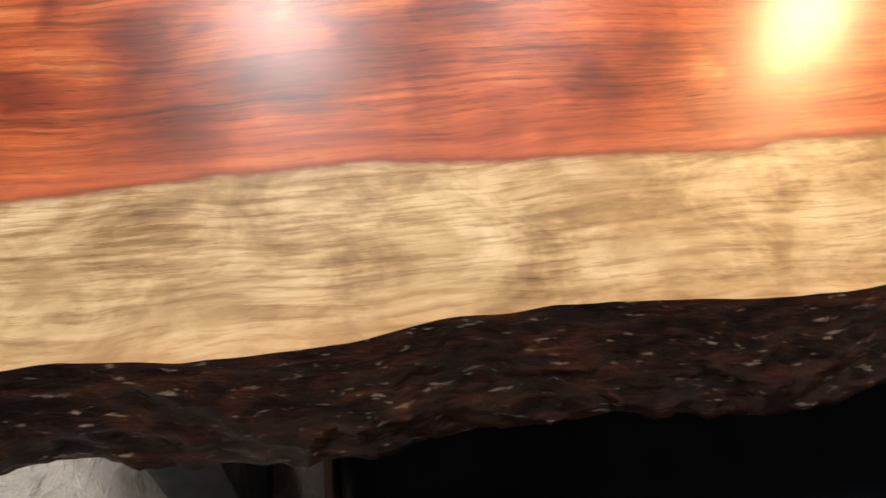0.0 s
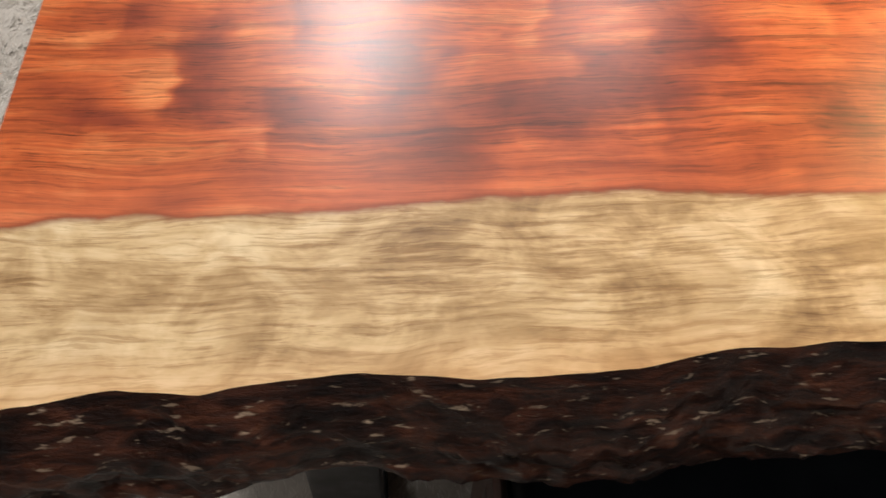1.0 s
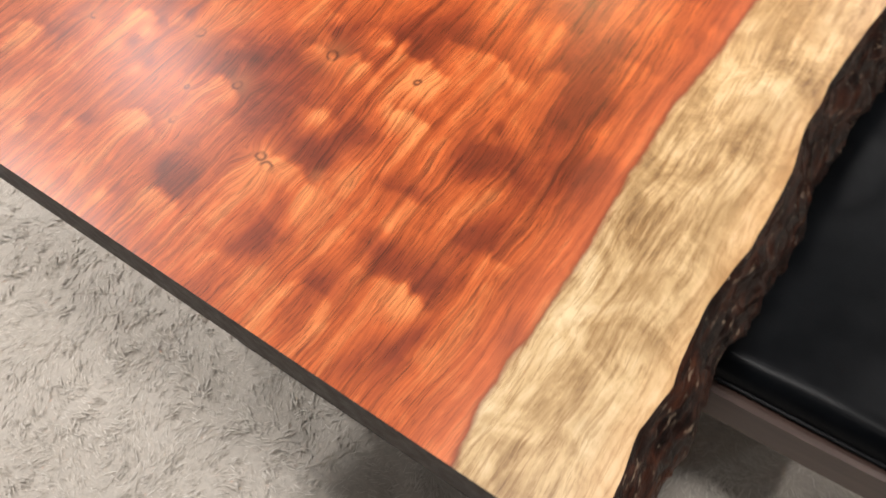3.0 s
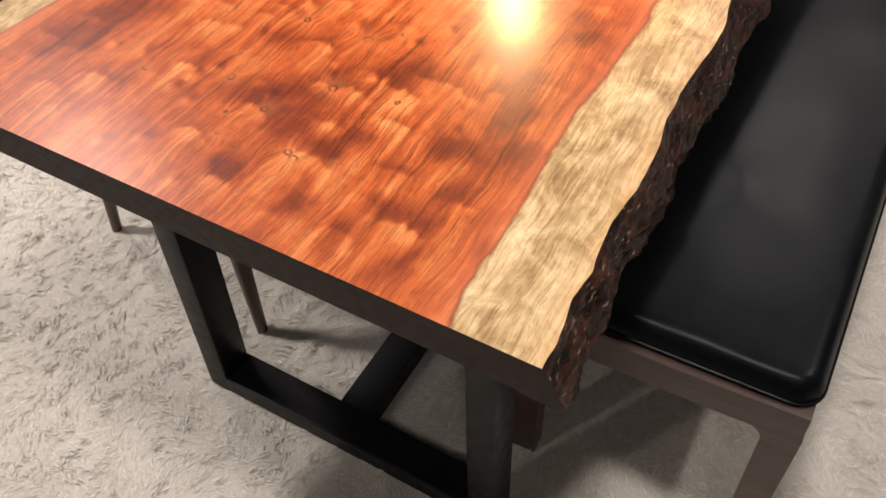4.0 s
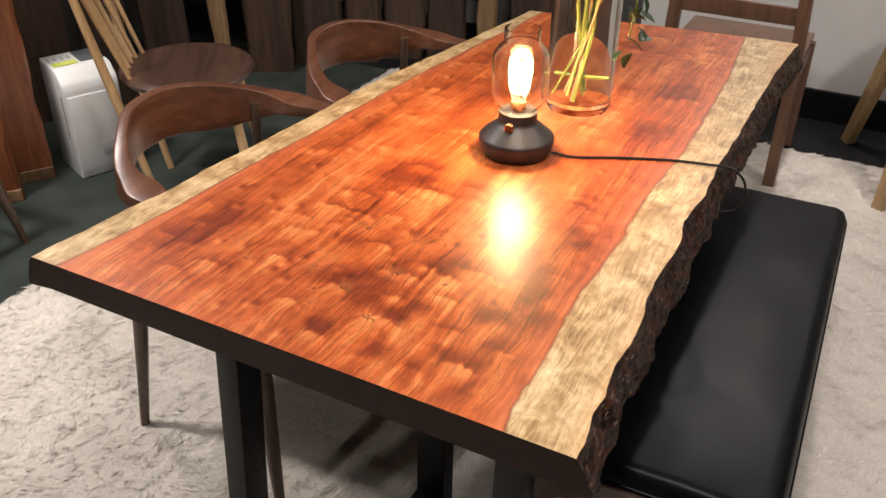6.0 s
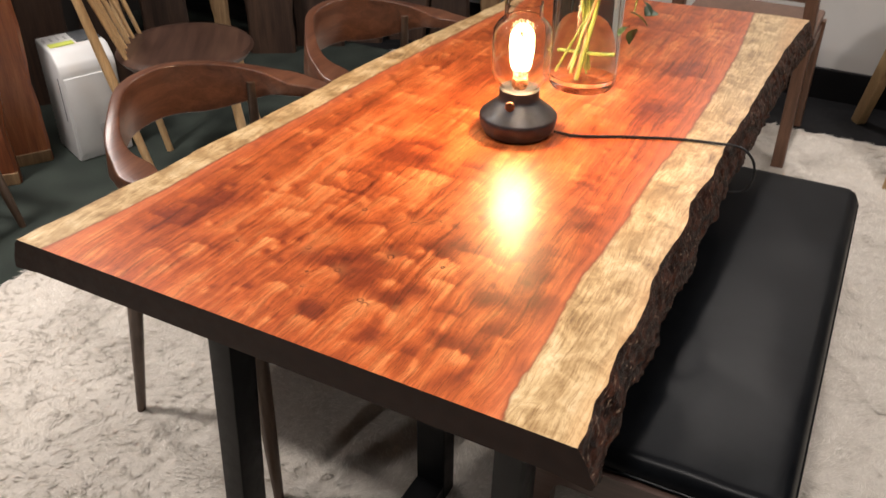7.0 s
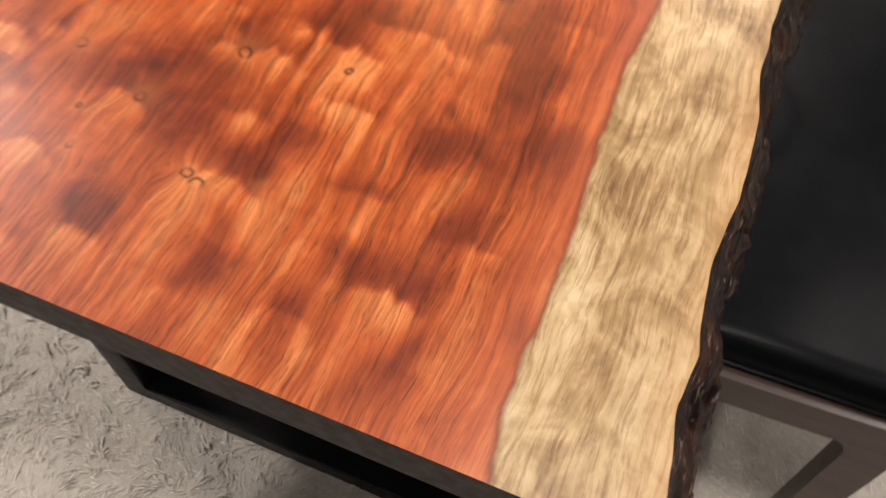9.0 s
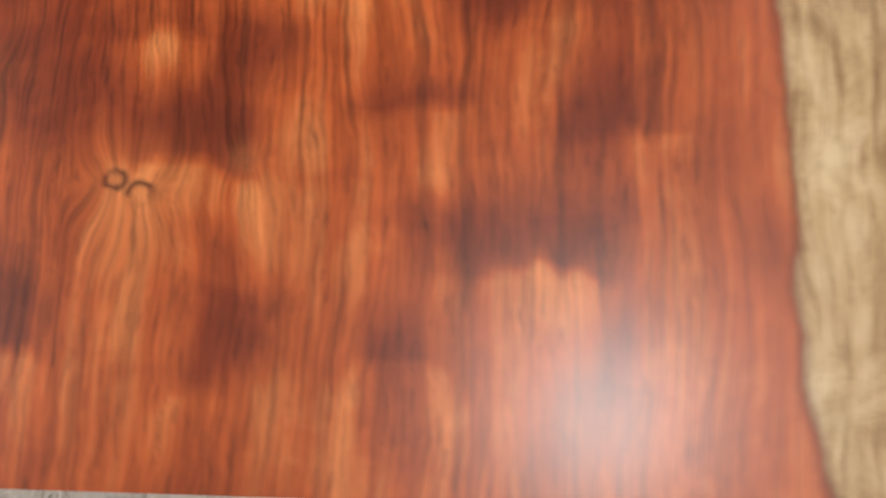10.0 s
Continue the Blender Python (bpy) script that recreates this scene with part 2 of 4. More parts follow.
def pile_material():
    m = Mat("cream_wool_pile", rough=0.9)
    r = m.t.nodes.new("ShaderNodeNewGeometry").outputs["Random Per Island"]
    m.colour(m.ramp(r, (0.0, (0.60, 0.55, 0.48)), (0.6, (0.71, 0.66, 0.59)), (1.0, (0.80, 0.76, 0.69))))
    m.b.inputs["Sheen Weight"].default_value = 0.3
    return m.m


M_TOP = slab_top_material()
M_BARK = bark_material()
M_END = plain_material("dark_sealed_end_grain", (0.022, 0.009, 0.006), (0.036, 0.016, 0.011), 40, 0.5, bump=0.2, spec=0.2)
M_STEEL = plain_material("black_powder_coated_steel", (0.005, 0.0055, 0.0065), (0.009, 0.0095, 0.011), 20, 0.45, bump=0.12, bump_scale=900, spec=0.25)
M_LEATHER = leather_material()
M_BENCHWOOD = wood_material("walnut_bench_frame", (0.05, 0.028, 0.021), (0.085, 0.050, 0.039), (0.125, 0.078, 0.061), "x")
M_WALNUT = wood_material("walnut_chair", (0.055, 0.020, 0.011), (0.12, 0.048, 0.026), (0.20, 0.085, 0.045), "y", 0.35, 0.4)
M_WALNUT_LEG = wood_material("walnut_leg", (0.055, 0.032, 0.020), (0.10, 0.060, 0.038), (0.15, 0.095, 0.06), "z")
M_SEAT = wood_material("dark_brown_seat", (0.028, 0.013, 0.009), (0.055, 0.027, 0.018), (0.09, 0.046, 0.03), "y", 0.4, 0.2)
M_PALE = wood_material("pale_beech", (0.42, 0.26, 0.12), (0.56, 0.37, 0.18), (0.66, 0.46, 0.25), "z")
M_REDSLAB = wood_material("red_brown_slab", (0.09, 0.024, 0.010), (0.27, 0.080, 0.026), (0.42, 0.15, 0.05), "z", 0.35, 0.4, 1.0)
M_DARKSLAB = wood_material("dark_standing_slab", (0.02, 0.011, 0.008), (0.05, 0.027, 0.018), (0.10, 0.055, 0.034), "z", 0.5, 0.2, 1.0)
M_TANSLAB = wood_material("tan_standing_slab", (0.16, 0.09, 0.045), (0.27, 0.165, 0.08), (0.38, 0.25, 0.13), "z", 0.5, 0.2, 1.0)
M_STOOL = wood_material("oak_stool", (0.30, 0.19, 0.09), (0.42, 0.28, 0.14), (0.52, 0.37, 0.2), "z")
M_BROWNCHAIR = wood_material("brown_chair_wood", (0.07, 0.033, 0.018), (0.14, 0.068, 0.038), (0.20, 0.10, 0.06), "z")
M_LAMPBASE = plain_material("satin_black_metal", (0.035, 0.035, 0.037), (0.05, 0.05, 0.053), 60, 0.46, 0.6, bump=0.05, bump_scale=1500)
M_COPPER = plain_material("copper_knob", (0.55, 0.22, 0.10), (0.72, 0.32, 0.16), 90, 0.28, 1.0)
M_GLASS = glass_material("clear_glass")
M_VASEGLASS = glass_material("vase_glass", (0.97, 0.99, 0.97))
M_FILAMENT = glow_material("glowing_filament", (1.0, 0.60, 0.25), 420.0)
M_CABLE = plain_material("black_rubber_cable", (0.008, 0.008, 0.009), (0.016, 0.015, 0.015), 100, 0.5)
M_STEM = plain_material("green_stem", (0.11, 0.14, 0.025), (0.25, 0.27, 0.055), 40, 0.45)
M_LEAF = plain_material("green_leaf", (0.025, 0.05, 0.018), (0.06, 0.11, 0.035), 40, 0.45, bump=0.3)
M_DRYLEAF = plain_material("tan_dry_leaf", (0.33, 0.19, 0.08), (0.52, 0.33, 0.16), 40, 0.5)
M_RUG = rug_material()
M_PILE = pile_material()
M_FLOOR = plain_material("dark_green_carpet", (0.010, 0.016, 0.012), (0.030, 0.040, 0.032), 7, 0.95, bump=0.8, bump_scale=500)
M_BLACKFLOOR = plain_material("black_floor", (0.005, 0.005, 0.006), (0.009, 0.009, 0.010), 6, 0.6, spec=0.2)
M_WALL = plain_material("white_wall_paint", (0.66, 0.65, 0.63), (0.72, 0.71, 0.69), 3, 0.7, bump=0.1, bump_scale=200)
M_DARKWALL = plain_material("dark_wall", (0.030, 0.026, 0.024), (0.045, 0.040, 0.036), 3, 0.7)
M_CEIL = plain_material("ceiling_paint", (0.26, 0.25, 0.24), (0.31, 0.30, 0.29), 3, 0.8)
M_GREYPANEL = plain_material("grey_panel", (0.30, 0.29, 0.28), (0.36, 0.35, 0.34), 3, 0.6)
M_WHITEPLASTIC = plain_material("white_plastic", (0.66, 0.66, 0.65), (0.74, 0.74, 0.73), 5, 0.38, bump=0.02)
M_GREYPLASTIC = plain_material("grey_plastic", (0.06, 0.065, 0.07), (0.09, 0.095, 0.10), 15, 0.45)
M_LABEL = plain_material("yellow_label", (0.52, 0.58, 0.08), (0.62, 0.68, 0.14), 60, 0.5, bump=0.02)
M_PALEGREY = plain_material("pale_grey_print", (0.40, 0.40, 0.40), (0.48, 0.48, 0.48), 60, 0.5, bump=0.02)


# ---------- mesh helpers ----------
def part(name, bm, mat, parent=None, label="", smooth=True):
    """Links a bmesh as one mesh object, under a thing or a part."""
    me = bpy.data.meshes.new(name)
    bm.to_mesh(me)
    bm.free()
    me.materials.append(mat)
    if smooth:
        me.shade_smooth()
        me.set_sharp_from_angle(angle=radians(38))
    ob = new(name, me)
    if parent is not None:
        ob.parent = parent
        ob.matrix_parent_inverse = parent.matrix_world.inverted()
    if label:
        tagged(ob, label)
    return ob


def thing(name, place, label, category, group="", kind=""):
    """An empty at the base of a thing; its parts are built in its own space."""
    ob = new(name)
    ob.empty_display_size = 0.05
    ob.matrix_basis = pose(*place) if len(place) > 3 else pose(*place, 0, 0, 0)
    return tagged(ob, label, category, group, kind)


def local(name, bm, mat, parent, label="", smooth=True):
    """A part built in the space of its parent."""
    ob = part(name, bm, mat, None, label, smooth)
    ob.parent = parent
    return ob


def block(size, at=(0, 0, 0), bevel=0.004, turn=None, bm=None, seg=2):
    bm2 = bmesh.new()
    bmesh.ops.create_cube(bm2, size=1)
    bmesh.ops.scale(bm2, vec=size, verts=bm2.verts)
    if bevel:
        bmesh.ops.bevel(bm2, geom=bm2.edges[:], offset=bevel, segments=seg, affect="EDGES", profile=0.6)
    mat = Matrix.Translation(at) @ (turn if turn is not None else Matrix())
    bmesh.ops.transform(bm2, matrix=mat, verts=bm2.verts)
    if bm is None:
        return bm2
    me = bpy.data.meshes.new("tmp")
    bm2.to_mesh(me)
    bm.from_mesh(me)
    bpy.data.meshes.remove(me)
    bm2.free()
    return bm


def lathe(profile, seg=40, at=(0, 0, 0)):
    """A solid of revolution from (radius, height) pairs."""
    bm = bmesh.new()
    rings = []
    for r, z in profile:
        if r < 1e-6:
            rings.append([bm.verts.new((at[0], at[1], at[2] + z))])
        else:
            rings.append([bm.verts.new((at[0] + r * math.cos(2 * math.pi * i / seg), at[1] + r * math.sin(2 * math.pi * i / seg), at[2] + z)) for i in range(seg)])
    for a, b in zip(rings, rings[1:]):
        for i in range(seg):
            j = (i + 1) % seg
            if len(a) == 1 and len(b) > 1:
                bm.faces.new((a[0], b[j], b[i]))
            elif len(b) == 1 and len(a) > 1:
                bm.faces.new((a[i], a[j], b[0]))
            elif len(a) > 1:
                bm.faces.new((a[i], a[j], b[j], b[i]))
    bmesh.ops.recalc_face_normals(bm, faces=bm.faces)
    return bm


def sweep(points, sections, bm=None, cap=True):
    """A skin along points; sections: for each point a list of (side, up) offsets, in a frame that stays level."""
    bm = bm or bmesh.new()
    pts = [Vector(p) for p in points]
    rings = []
    for i, p in enumerate(pts):
        d = (pts[min(i + 1, len(pts) - 1)] - pts[max(i - 1, 0)]).normalized()
        ref = Vector((0, 0, 1)) if abs(d.z) < 0.97 else Vector((0, 1, 0))
        side = d.cross(ref).normalized()
        up = side.cross(d).normalized()
        sec = sections(i / (len(pts) - 1)) if callable(sections) else sections
        rings.append([bm.verts.new(p + side * a + up * b) for a, b in sec])
    n = len(rings[0])
    for a, b in zip(rings, rings[1:]):
        for i in range(n):
            j = (i + 1) % n
            bm.faces.new((a[i], a[j], b[j], b[i]))
    if cap:
        bm.faces.new(rings[0][::-1])
        bm.faces.new(rings[-1])
    bmesh.ops.recalc_face_normals(bm, faces=bm.faces)
    return bm


def circle(r, n=12, ry=None):
    return [(r * math.cos(2 * math.pi * i / n), (ry or r) * math.sin(2 * math.pi * i / n)) for i in range(n)]


def rounded(w, h, r, n=3):
    """A rounded rectangle."""
    out = []
    for cx, cy, a0 in ((w / 2 - r, h / 2 - r, 0), (-w / 2 + r, h / 2 - r, 90), (-w / 2 + r, -h / 2 + r, 180), (w / 2 - r, -h / 2 + r, 270)):
        for k in range(n + 1):
            a = radians(a0 + 90 * k / n)
            out.append((cx + r * math.cos(a), cy + r * math.sin(a)))
    return out


def curve(points, n):
    """Catmull-Rom through the points."""
    p = [Vector(q) for q in points]
    p = [2 * p[0] - p[1]] + p + [2 * p[-1] - p[-2]]
    out = []
    for k in range(n):
        u = k / (n - 1) * (len(p) - 3)
        i = min(int(u), len(p) - 4)
        t = u - i
        a, b, c, d = p[i:i + 4]
        out.append(0.5 * ((2 * b) + (c - a) * t + (2 * a - 5 * b + 4 * c - d) * t * t + (3 * b - a - 3 * c + d) * t ** 3))
    return out


def taper(p0, p1, r0, r1, n=12, mid=None, steps=8):
    """A turned leg or spindle, round, from p0 to p1."""
    p0, p1 = Vector(p0), Vector(p1)
    def sec(u):
        r = r0 + (r1 - r0) * u if mid is None else (r0 + (mid - r0) * u * 2 if u < 0.5 else mid + (r1 - mid) * (u * 2 - 1))
        return circle(r, n)
    return sweep([p0.lerp(p1, k / steps) for k in range(steps + 1)], sec)


# ---------- the room ----------
def slab(name, lo, hi, mat, kind="structure", label="", category=""):
    c = [(a + b) / 2 for a, b in zip(lo, hi)]
    ob = part(name, block([b - a for a, b in zip(lo, hi)], c, 0), mat, smooth=False)
    return tagged(ob, label, category, "", kind)


slab("floor", (-3.4, -2.4, -0.13), (2.6, 2.73, -0.03), M_FLOOR, label="dark green carpet of the showroom floor", category="floor")
slab("floor_black", (-3.4, 2.73, -0.13), (2.6, 3.6, -0.03), M_BLACKFLOOR, label="smooth black floor strip before the wall", category="floor")
slab("wall_north", (-3.4, 3.6, -0.13), (2.6, 3.7, CEIL), M_WALL, label="plain white painted wall", category="wall")
slab("wall_west", (-3.5, -2.4, -0.13), (-3.4, 3.7, CEIL), M_DARKWALL, label="dark wall behind standing timber slabs", category="wall")
# unseen enclosure on these sides and above, dark so that little light bounces
slab("wall_east", (2.6, -2.4, -0.13), (2.7, 3.7, CEIL), M_DARKWALL, label="unseen wall closing the room, kept dark to cut bounced light", category="wall")
slab("wall_south", (-3.5, -2.5, -0.13), (2.7, -2.4, CEIL), M_DARKWALL, label="unseen wall closing the room, kept dark to cut bounced light", category="wall")
slab("ceiling", (-3.5, -2.5, CEIL), (2.7, 3.7, CEIL + 0.1), M_CEIL, label="unseen ceiling, greyed to cut bounced light", category="ceiling")
slab("wall_pier", (-0.8, 3.14, -0.13), (2.6, 3.6, CEIL), M_WALL, label="plain white painted wall", category="wall")
slab("baseboard", (-0.8, 3.118, -0.03), (2.6, 3.14, 0.10), M_BLACKFLOOR, label="black skirting board along the white wall", category="baseboard")
slab("wall_panel", (-1.7, 3.50, -0.03), (-0.52, 3.575, CEIL), M_GREYPANEL, label="plain grey panel on the wall", category="wall")

# unseen rings, put round the added fill lamps as well
for lx, ly, lw, ls in LAMPS:
    r = ls / 2
    ring = lathe([(r + 0.004, -0.012), (r + 0.02, -0.012), (r + 0.026, 0.0), (r + 0.004, 0.0), (r + 0.004, -0.012)], 48)
    ob = part("downlight", ring, M_WHITEPLASTIC)
    ob.location = (lx, ly, CEIL)
    tagged(ob, "white ring added round an unseen ceiling or fill lamp", "downlight", "ceiling downlights")


# ---------- the dining table ----------
def knots_line(pairs):
    ys, xs = np.array([p[0] for p in pairs]), np.array([p[1] for p in pairs])
    return lambda y: float(np.interp(y, ys, xs))


def wander(y, seed, amp, size):
    return amp * (noise.noise((y / size, seed, 0.3)) + 0.5 * noise.noise((y / size * 2.3, seed + 5, 0.7)))


_edge_r = knots_line([(0, 0.0), (0.05, -0.003), (0.085, -0.009), (0.12, -0.007), (0.19, -0.014), (0.24, -0.009), (0.31, -0.013), (0.35, -0.019),
                      (0.43, -0.024), (0.50, -0.017), (0.55, -0.019), (0.61, -0.03), (0.72, -0.021), (0.83, -0.026), (1.0, -0.024), (1.2, -0.022), (1.45, -0.018), (1.7, -0.003)])
_edge_l = knots_line([(0, -0.906), (0.07, -0.899), (0.17, -0.888), (0.29, -0.875), (0.47, -0.865), (0.67, -0.847), (0.89, -0.838), (1.1, -0.813), (1.37, -0.773), (1.7, -0.735)])
_sap_r = knots_line([(0, -0.093), (0.04, -0.1), (0.076, -0.103), (0.10, -0.100), (0.20, -0.104), (0.25, -0.109), (0.33, -0.113), (0.385, -0.109), (0.44, -0.108),
                     (0.515, -0.105), (0.55, -0.111), (0.70, -0.112), (0.84, -0.103), (1.0, -0.102), (1.16, -0.106), (1.35, -0.112), (1.7, -0.14)])
_sap_l = knots_line([(0, -0.85), (0.116, -0.833), (0.207, -0.821), (0.43, -0.808), (0.6, -0.791), (0.79, -0.782), (1.0, -0.765), (1.32, -0.73), (1.7, -0.69)])


_bark_drop = knots_line([(0, 0.006), (0.05, 0.018), (0.15, 0.004), (0.2, 0.009), (0.26, 0.026), (0.37, 0.031), (0.44, 0.024), (0.55, 0.03), (0.8, 0.022), (1.7, 0.015)])


def edge_r(y):
    return _edge_r(y) + wander(y, 1.0, 0.003, 0.05)


def edge_l(y):
    return _edge_l(y) + wander(y, 2.0, 0.004, 0.07)


def end_y(x):
    """The far end is cut a little askew."""
    return 1.692 + 0.12 * min(0, x + 0.08) * 1.0


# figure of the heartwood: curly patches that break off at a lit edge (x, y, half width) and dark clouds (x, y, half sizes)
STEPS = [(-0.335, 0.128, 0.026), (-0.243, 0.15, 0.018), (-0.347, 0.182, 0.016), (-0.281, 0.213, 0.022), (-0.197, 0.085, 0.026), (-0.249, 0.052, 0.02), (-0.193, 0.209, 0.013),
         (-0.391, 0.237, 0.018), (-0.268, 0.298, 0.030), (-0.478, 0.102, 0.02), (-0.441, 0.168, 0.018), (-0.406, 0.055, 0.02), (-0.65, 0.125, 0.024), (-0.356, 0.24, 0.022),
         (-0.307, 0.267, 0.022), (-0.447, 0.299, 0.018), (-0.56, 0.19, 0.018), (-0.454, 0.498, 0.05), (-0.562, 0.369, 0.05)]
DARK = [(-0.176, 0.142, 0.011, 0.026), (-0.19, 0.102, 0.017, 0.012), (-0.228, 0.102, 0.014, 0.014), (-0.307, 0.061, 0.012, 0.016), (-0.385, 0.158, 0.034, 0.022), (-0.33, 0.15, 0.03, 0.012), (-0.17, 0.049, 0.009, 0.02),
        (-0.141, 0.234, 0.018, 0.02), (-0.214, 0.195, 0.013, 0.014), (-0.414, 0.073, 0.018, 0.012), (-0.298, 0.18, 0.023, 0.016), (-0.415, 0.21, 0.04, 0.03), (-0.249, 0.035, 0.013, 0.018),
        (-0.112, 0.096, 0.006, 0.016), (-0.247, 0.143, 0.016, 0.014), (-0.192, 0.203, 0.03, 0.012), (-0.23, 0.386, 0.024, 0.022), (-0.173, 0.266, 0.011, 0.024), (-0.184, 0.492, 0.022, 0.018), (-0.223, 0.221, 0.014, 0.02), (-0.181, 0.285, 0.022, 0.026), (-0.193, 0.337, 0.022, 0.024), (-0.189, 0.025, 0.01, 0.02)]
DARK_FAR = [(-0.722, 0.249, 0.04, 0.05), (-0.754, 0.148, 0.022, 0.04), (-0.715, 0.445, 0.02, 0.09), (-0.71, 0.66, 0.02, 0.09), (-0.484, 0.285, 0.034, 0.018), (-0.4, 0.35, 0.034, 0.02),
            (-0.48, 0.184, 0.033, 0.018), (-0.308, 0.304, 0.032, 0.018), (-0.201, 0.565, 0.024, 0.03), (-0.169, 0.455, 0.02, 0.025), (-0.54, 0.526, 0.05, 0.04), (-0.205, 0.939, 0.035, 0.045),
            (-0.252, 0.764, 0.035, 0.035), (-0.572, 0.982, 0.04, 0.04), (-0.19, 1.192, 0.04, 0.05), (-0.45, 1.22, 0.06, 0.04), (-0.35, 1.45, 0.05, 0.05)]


def figure(x, y):
    """How light or dark the curl makes the wood at each place, from -1 to 1."""
    wx = np.array([noise.noise((a * 26, b * 14, 31)) + 0.5 * noise.noise((a * 80, b * 30, 33)) for a, b in zip(x, y)])
    wy = np.array([noise.noise((a * 34, b * 22, 41)) + 0.5 * noise.noise((a * 120, b * 60, 43)) for a, b in zip(x, y)])
    wz = np.array([noise.noise((a * 120, b * 5, 51)) + 0.6 * noise.noise((a * 230, b * 9, 53)) for a, b in zip(x, y)])
    px, py = x + 0.008 * wx, y + 0.007 * wy + 0.003 * wz
    tone = np.zeros_like(px)
    r = np.random.RandomState(12)
    more = [(r.uniform(-0.76, -0.14), r.uniform(0.34, 1.66), r.uniform(0.016, 0.036), r.uniform(0.2, 0.6)) for k in range(95)]
    more += [(r.uniform(-0.8, -0.14), r.uniform(0.0, 0.34), r.uniform(0.012, 0.022), r.uniform(0.2, 0.5)) for k in range(26)]
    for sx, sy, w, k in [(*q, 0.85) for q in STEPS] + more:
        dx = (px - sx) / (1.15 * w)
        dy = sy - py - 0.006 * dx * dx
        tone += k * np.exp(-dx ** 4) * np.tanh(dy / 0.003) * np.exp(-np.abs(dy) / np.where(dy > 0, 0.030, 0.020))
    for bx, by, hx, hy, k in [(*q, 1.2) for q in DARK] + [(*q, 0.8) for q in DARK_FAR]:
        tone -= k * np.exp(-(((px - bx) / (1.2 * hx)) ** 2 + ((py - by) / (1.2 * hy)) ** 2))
    return 1.5 * np.tanh(tone / 1.5)


def build_table():
    table = thing("dining_table", (0, 0, 0), "live-edge dining table, glossy red-orange slab on black steel legs", "table")
    NY, NX = 480, 400
    v, u = np.meshgrid(np.linspace(0, 1, NY + 1), np.linspace(0, 1, NX + 1), indexing="ij")
    rows = v[:, 0] * 1.692
    er, el = np.array([edge_r(y) for y in rows])[:, None], np.array([edge_l(y) for y in rows])[:, None]
    x = er + (el - er) * u
    y = v * (1.692 + 0.12 * np.minimum(0, x + 0.08))
    sap = np.maximum(x - np.vectorize(_sap_r)(y), np.vectorize(_sap_l)(y) - x)
    verts = np.stack([x, y, np.full_like(x, H)], -1).reshape(-1, 3)
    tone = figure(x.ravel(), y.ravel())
    W1 = NX + 1
    a = (np.arange(NY)[:, None] * W1 + np.arange(NX)[None, :]).ravel()
    faces = np.stack([a, a + W1, a + W1 + 1, a + 1], 1).tolist()
    me = bpy.data.meshes.new("tabletop")
    me.from_pydata(verts.tolist(), [], faces)
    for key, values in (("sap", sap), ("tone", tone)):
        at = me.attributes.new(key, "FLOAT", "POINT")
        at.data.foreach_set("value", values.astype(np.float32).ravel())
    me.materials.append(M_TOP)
    me.shade_smooth()
    top = new("tabletop", me)
    top.parent = table
    tagged(top, "glossy red-orange figured heartwood with pale sapwood bands")

    T = 0.052
    def bark(side):
        """The waney flank: flares out downwards, with ridged bark."""
        NV, NR = 420, 18
        edge = edge_r if side > 0 else edge_l
        vs, fs = [], []
        for j in range(NV + 1):
            y0 = 1.692 * j / NV
            x0 = edge(y0)
            y = y0 / 1.692 * end_y(x0)
            flare = 0.024 + 0.008 * noise.noise((y0 * 7, 3.0 * side, 0))
            depth = T + _bark_drop(y0) + 0.003 * noise.noise((y0 * 14, 8.0 * side, 2))
            for r in range(NR + 1):
                w = r / NR
                prof = flare * (1 - (1 - w) ** 1.7)
                env = min(1.0, w * 5)
                rough = env * (0.006 * noise.noise((y0 * 26, w * 3.2, side)) + 0.0035 * noise.noise((y0 * 75, w * 9, side + 3)) + 0.0018 * noise.noise((y0 * 200, w * 22, side + 6)))
                if r == NR:
                    rough = -0.004
                vs.append((x0 + side * (prof + rough), y, H - depth * w + env * 0.0015 * noise.noise((y0 * 90, w * 8, 9))))
            vs.append((x0 - side * 0.03, y, H - T))
        n = NR + 2
        for j in range(NV):
            for r in range(n - 1):
                a = j * n + r
                fs.append((a, a + 1, a + n + 1, a + n) if side > 0 else (a, a + n, a + n + 1, a + 1))
        me2 = bpy.data.meshes.new("bark_edge")
        me2.from_pydata(vs, [], fs)
        me2.materials.append(M_BARK)
        me2.shade_smooth()
        ob = new("bark_edge", me2)
        ob.parent = table
        tagged(ob, "rough dark brown lacquered bark flank")
        return vs[:n], vs[-n:]

    near_r, far_r = bark(1)
    near_l, far_l = bark(-1)
    for name, rr, ll in (("end_face", near_r, near_l), ("end_face", far_r, far_l)):
        bm = bmesh.new()
        ring = [bm.verts.new(p) for p in rr[:-1]] + [bm.verts.new((rr[-1][0], rr[-1][1], H - T))] + [bm.verts.new((ll[-1][0], ll[-1][1], H - T))] + [bm.verts.new(p) for p in ll[:-1][::-1]]
        bm.faces.new(ring)
        bmesh.ops.recalc_face_normals(bm, faces=bm.faces)
        if bm.faces[0].normal.y * (1 if rr[0][1] > 0.5 else -1) < 0:
            bmesh.ops.reverse_faces(bm, faces=bm.faces[:])
        local(name, bm, M_END, table, "dark sealed end of the slab", False)
    bm = bmesh.new()
    q = [(near_r[-1][0], 0.001), (far_r[-1][0], far_r[-1][1] - 0.001), (far_l[-1][0], far_l[-1][1] - 0.001), (near_l[-1][0], 0.001)]
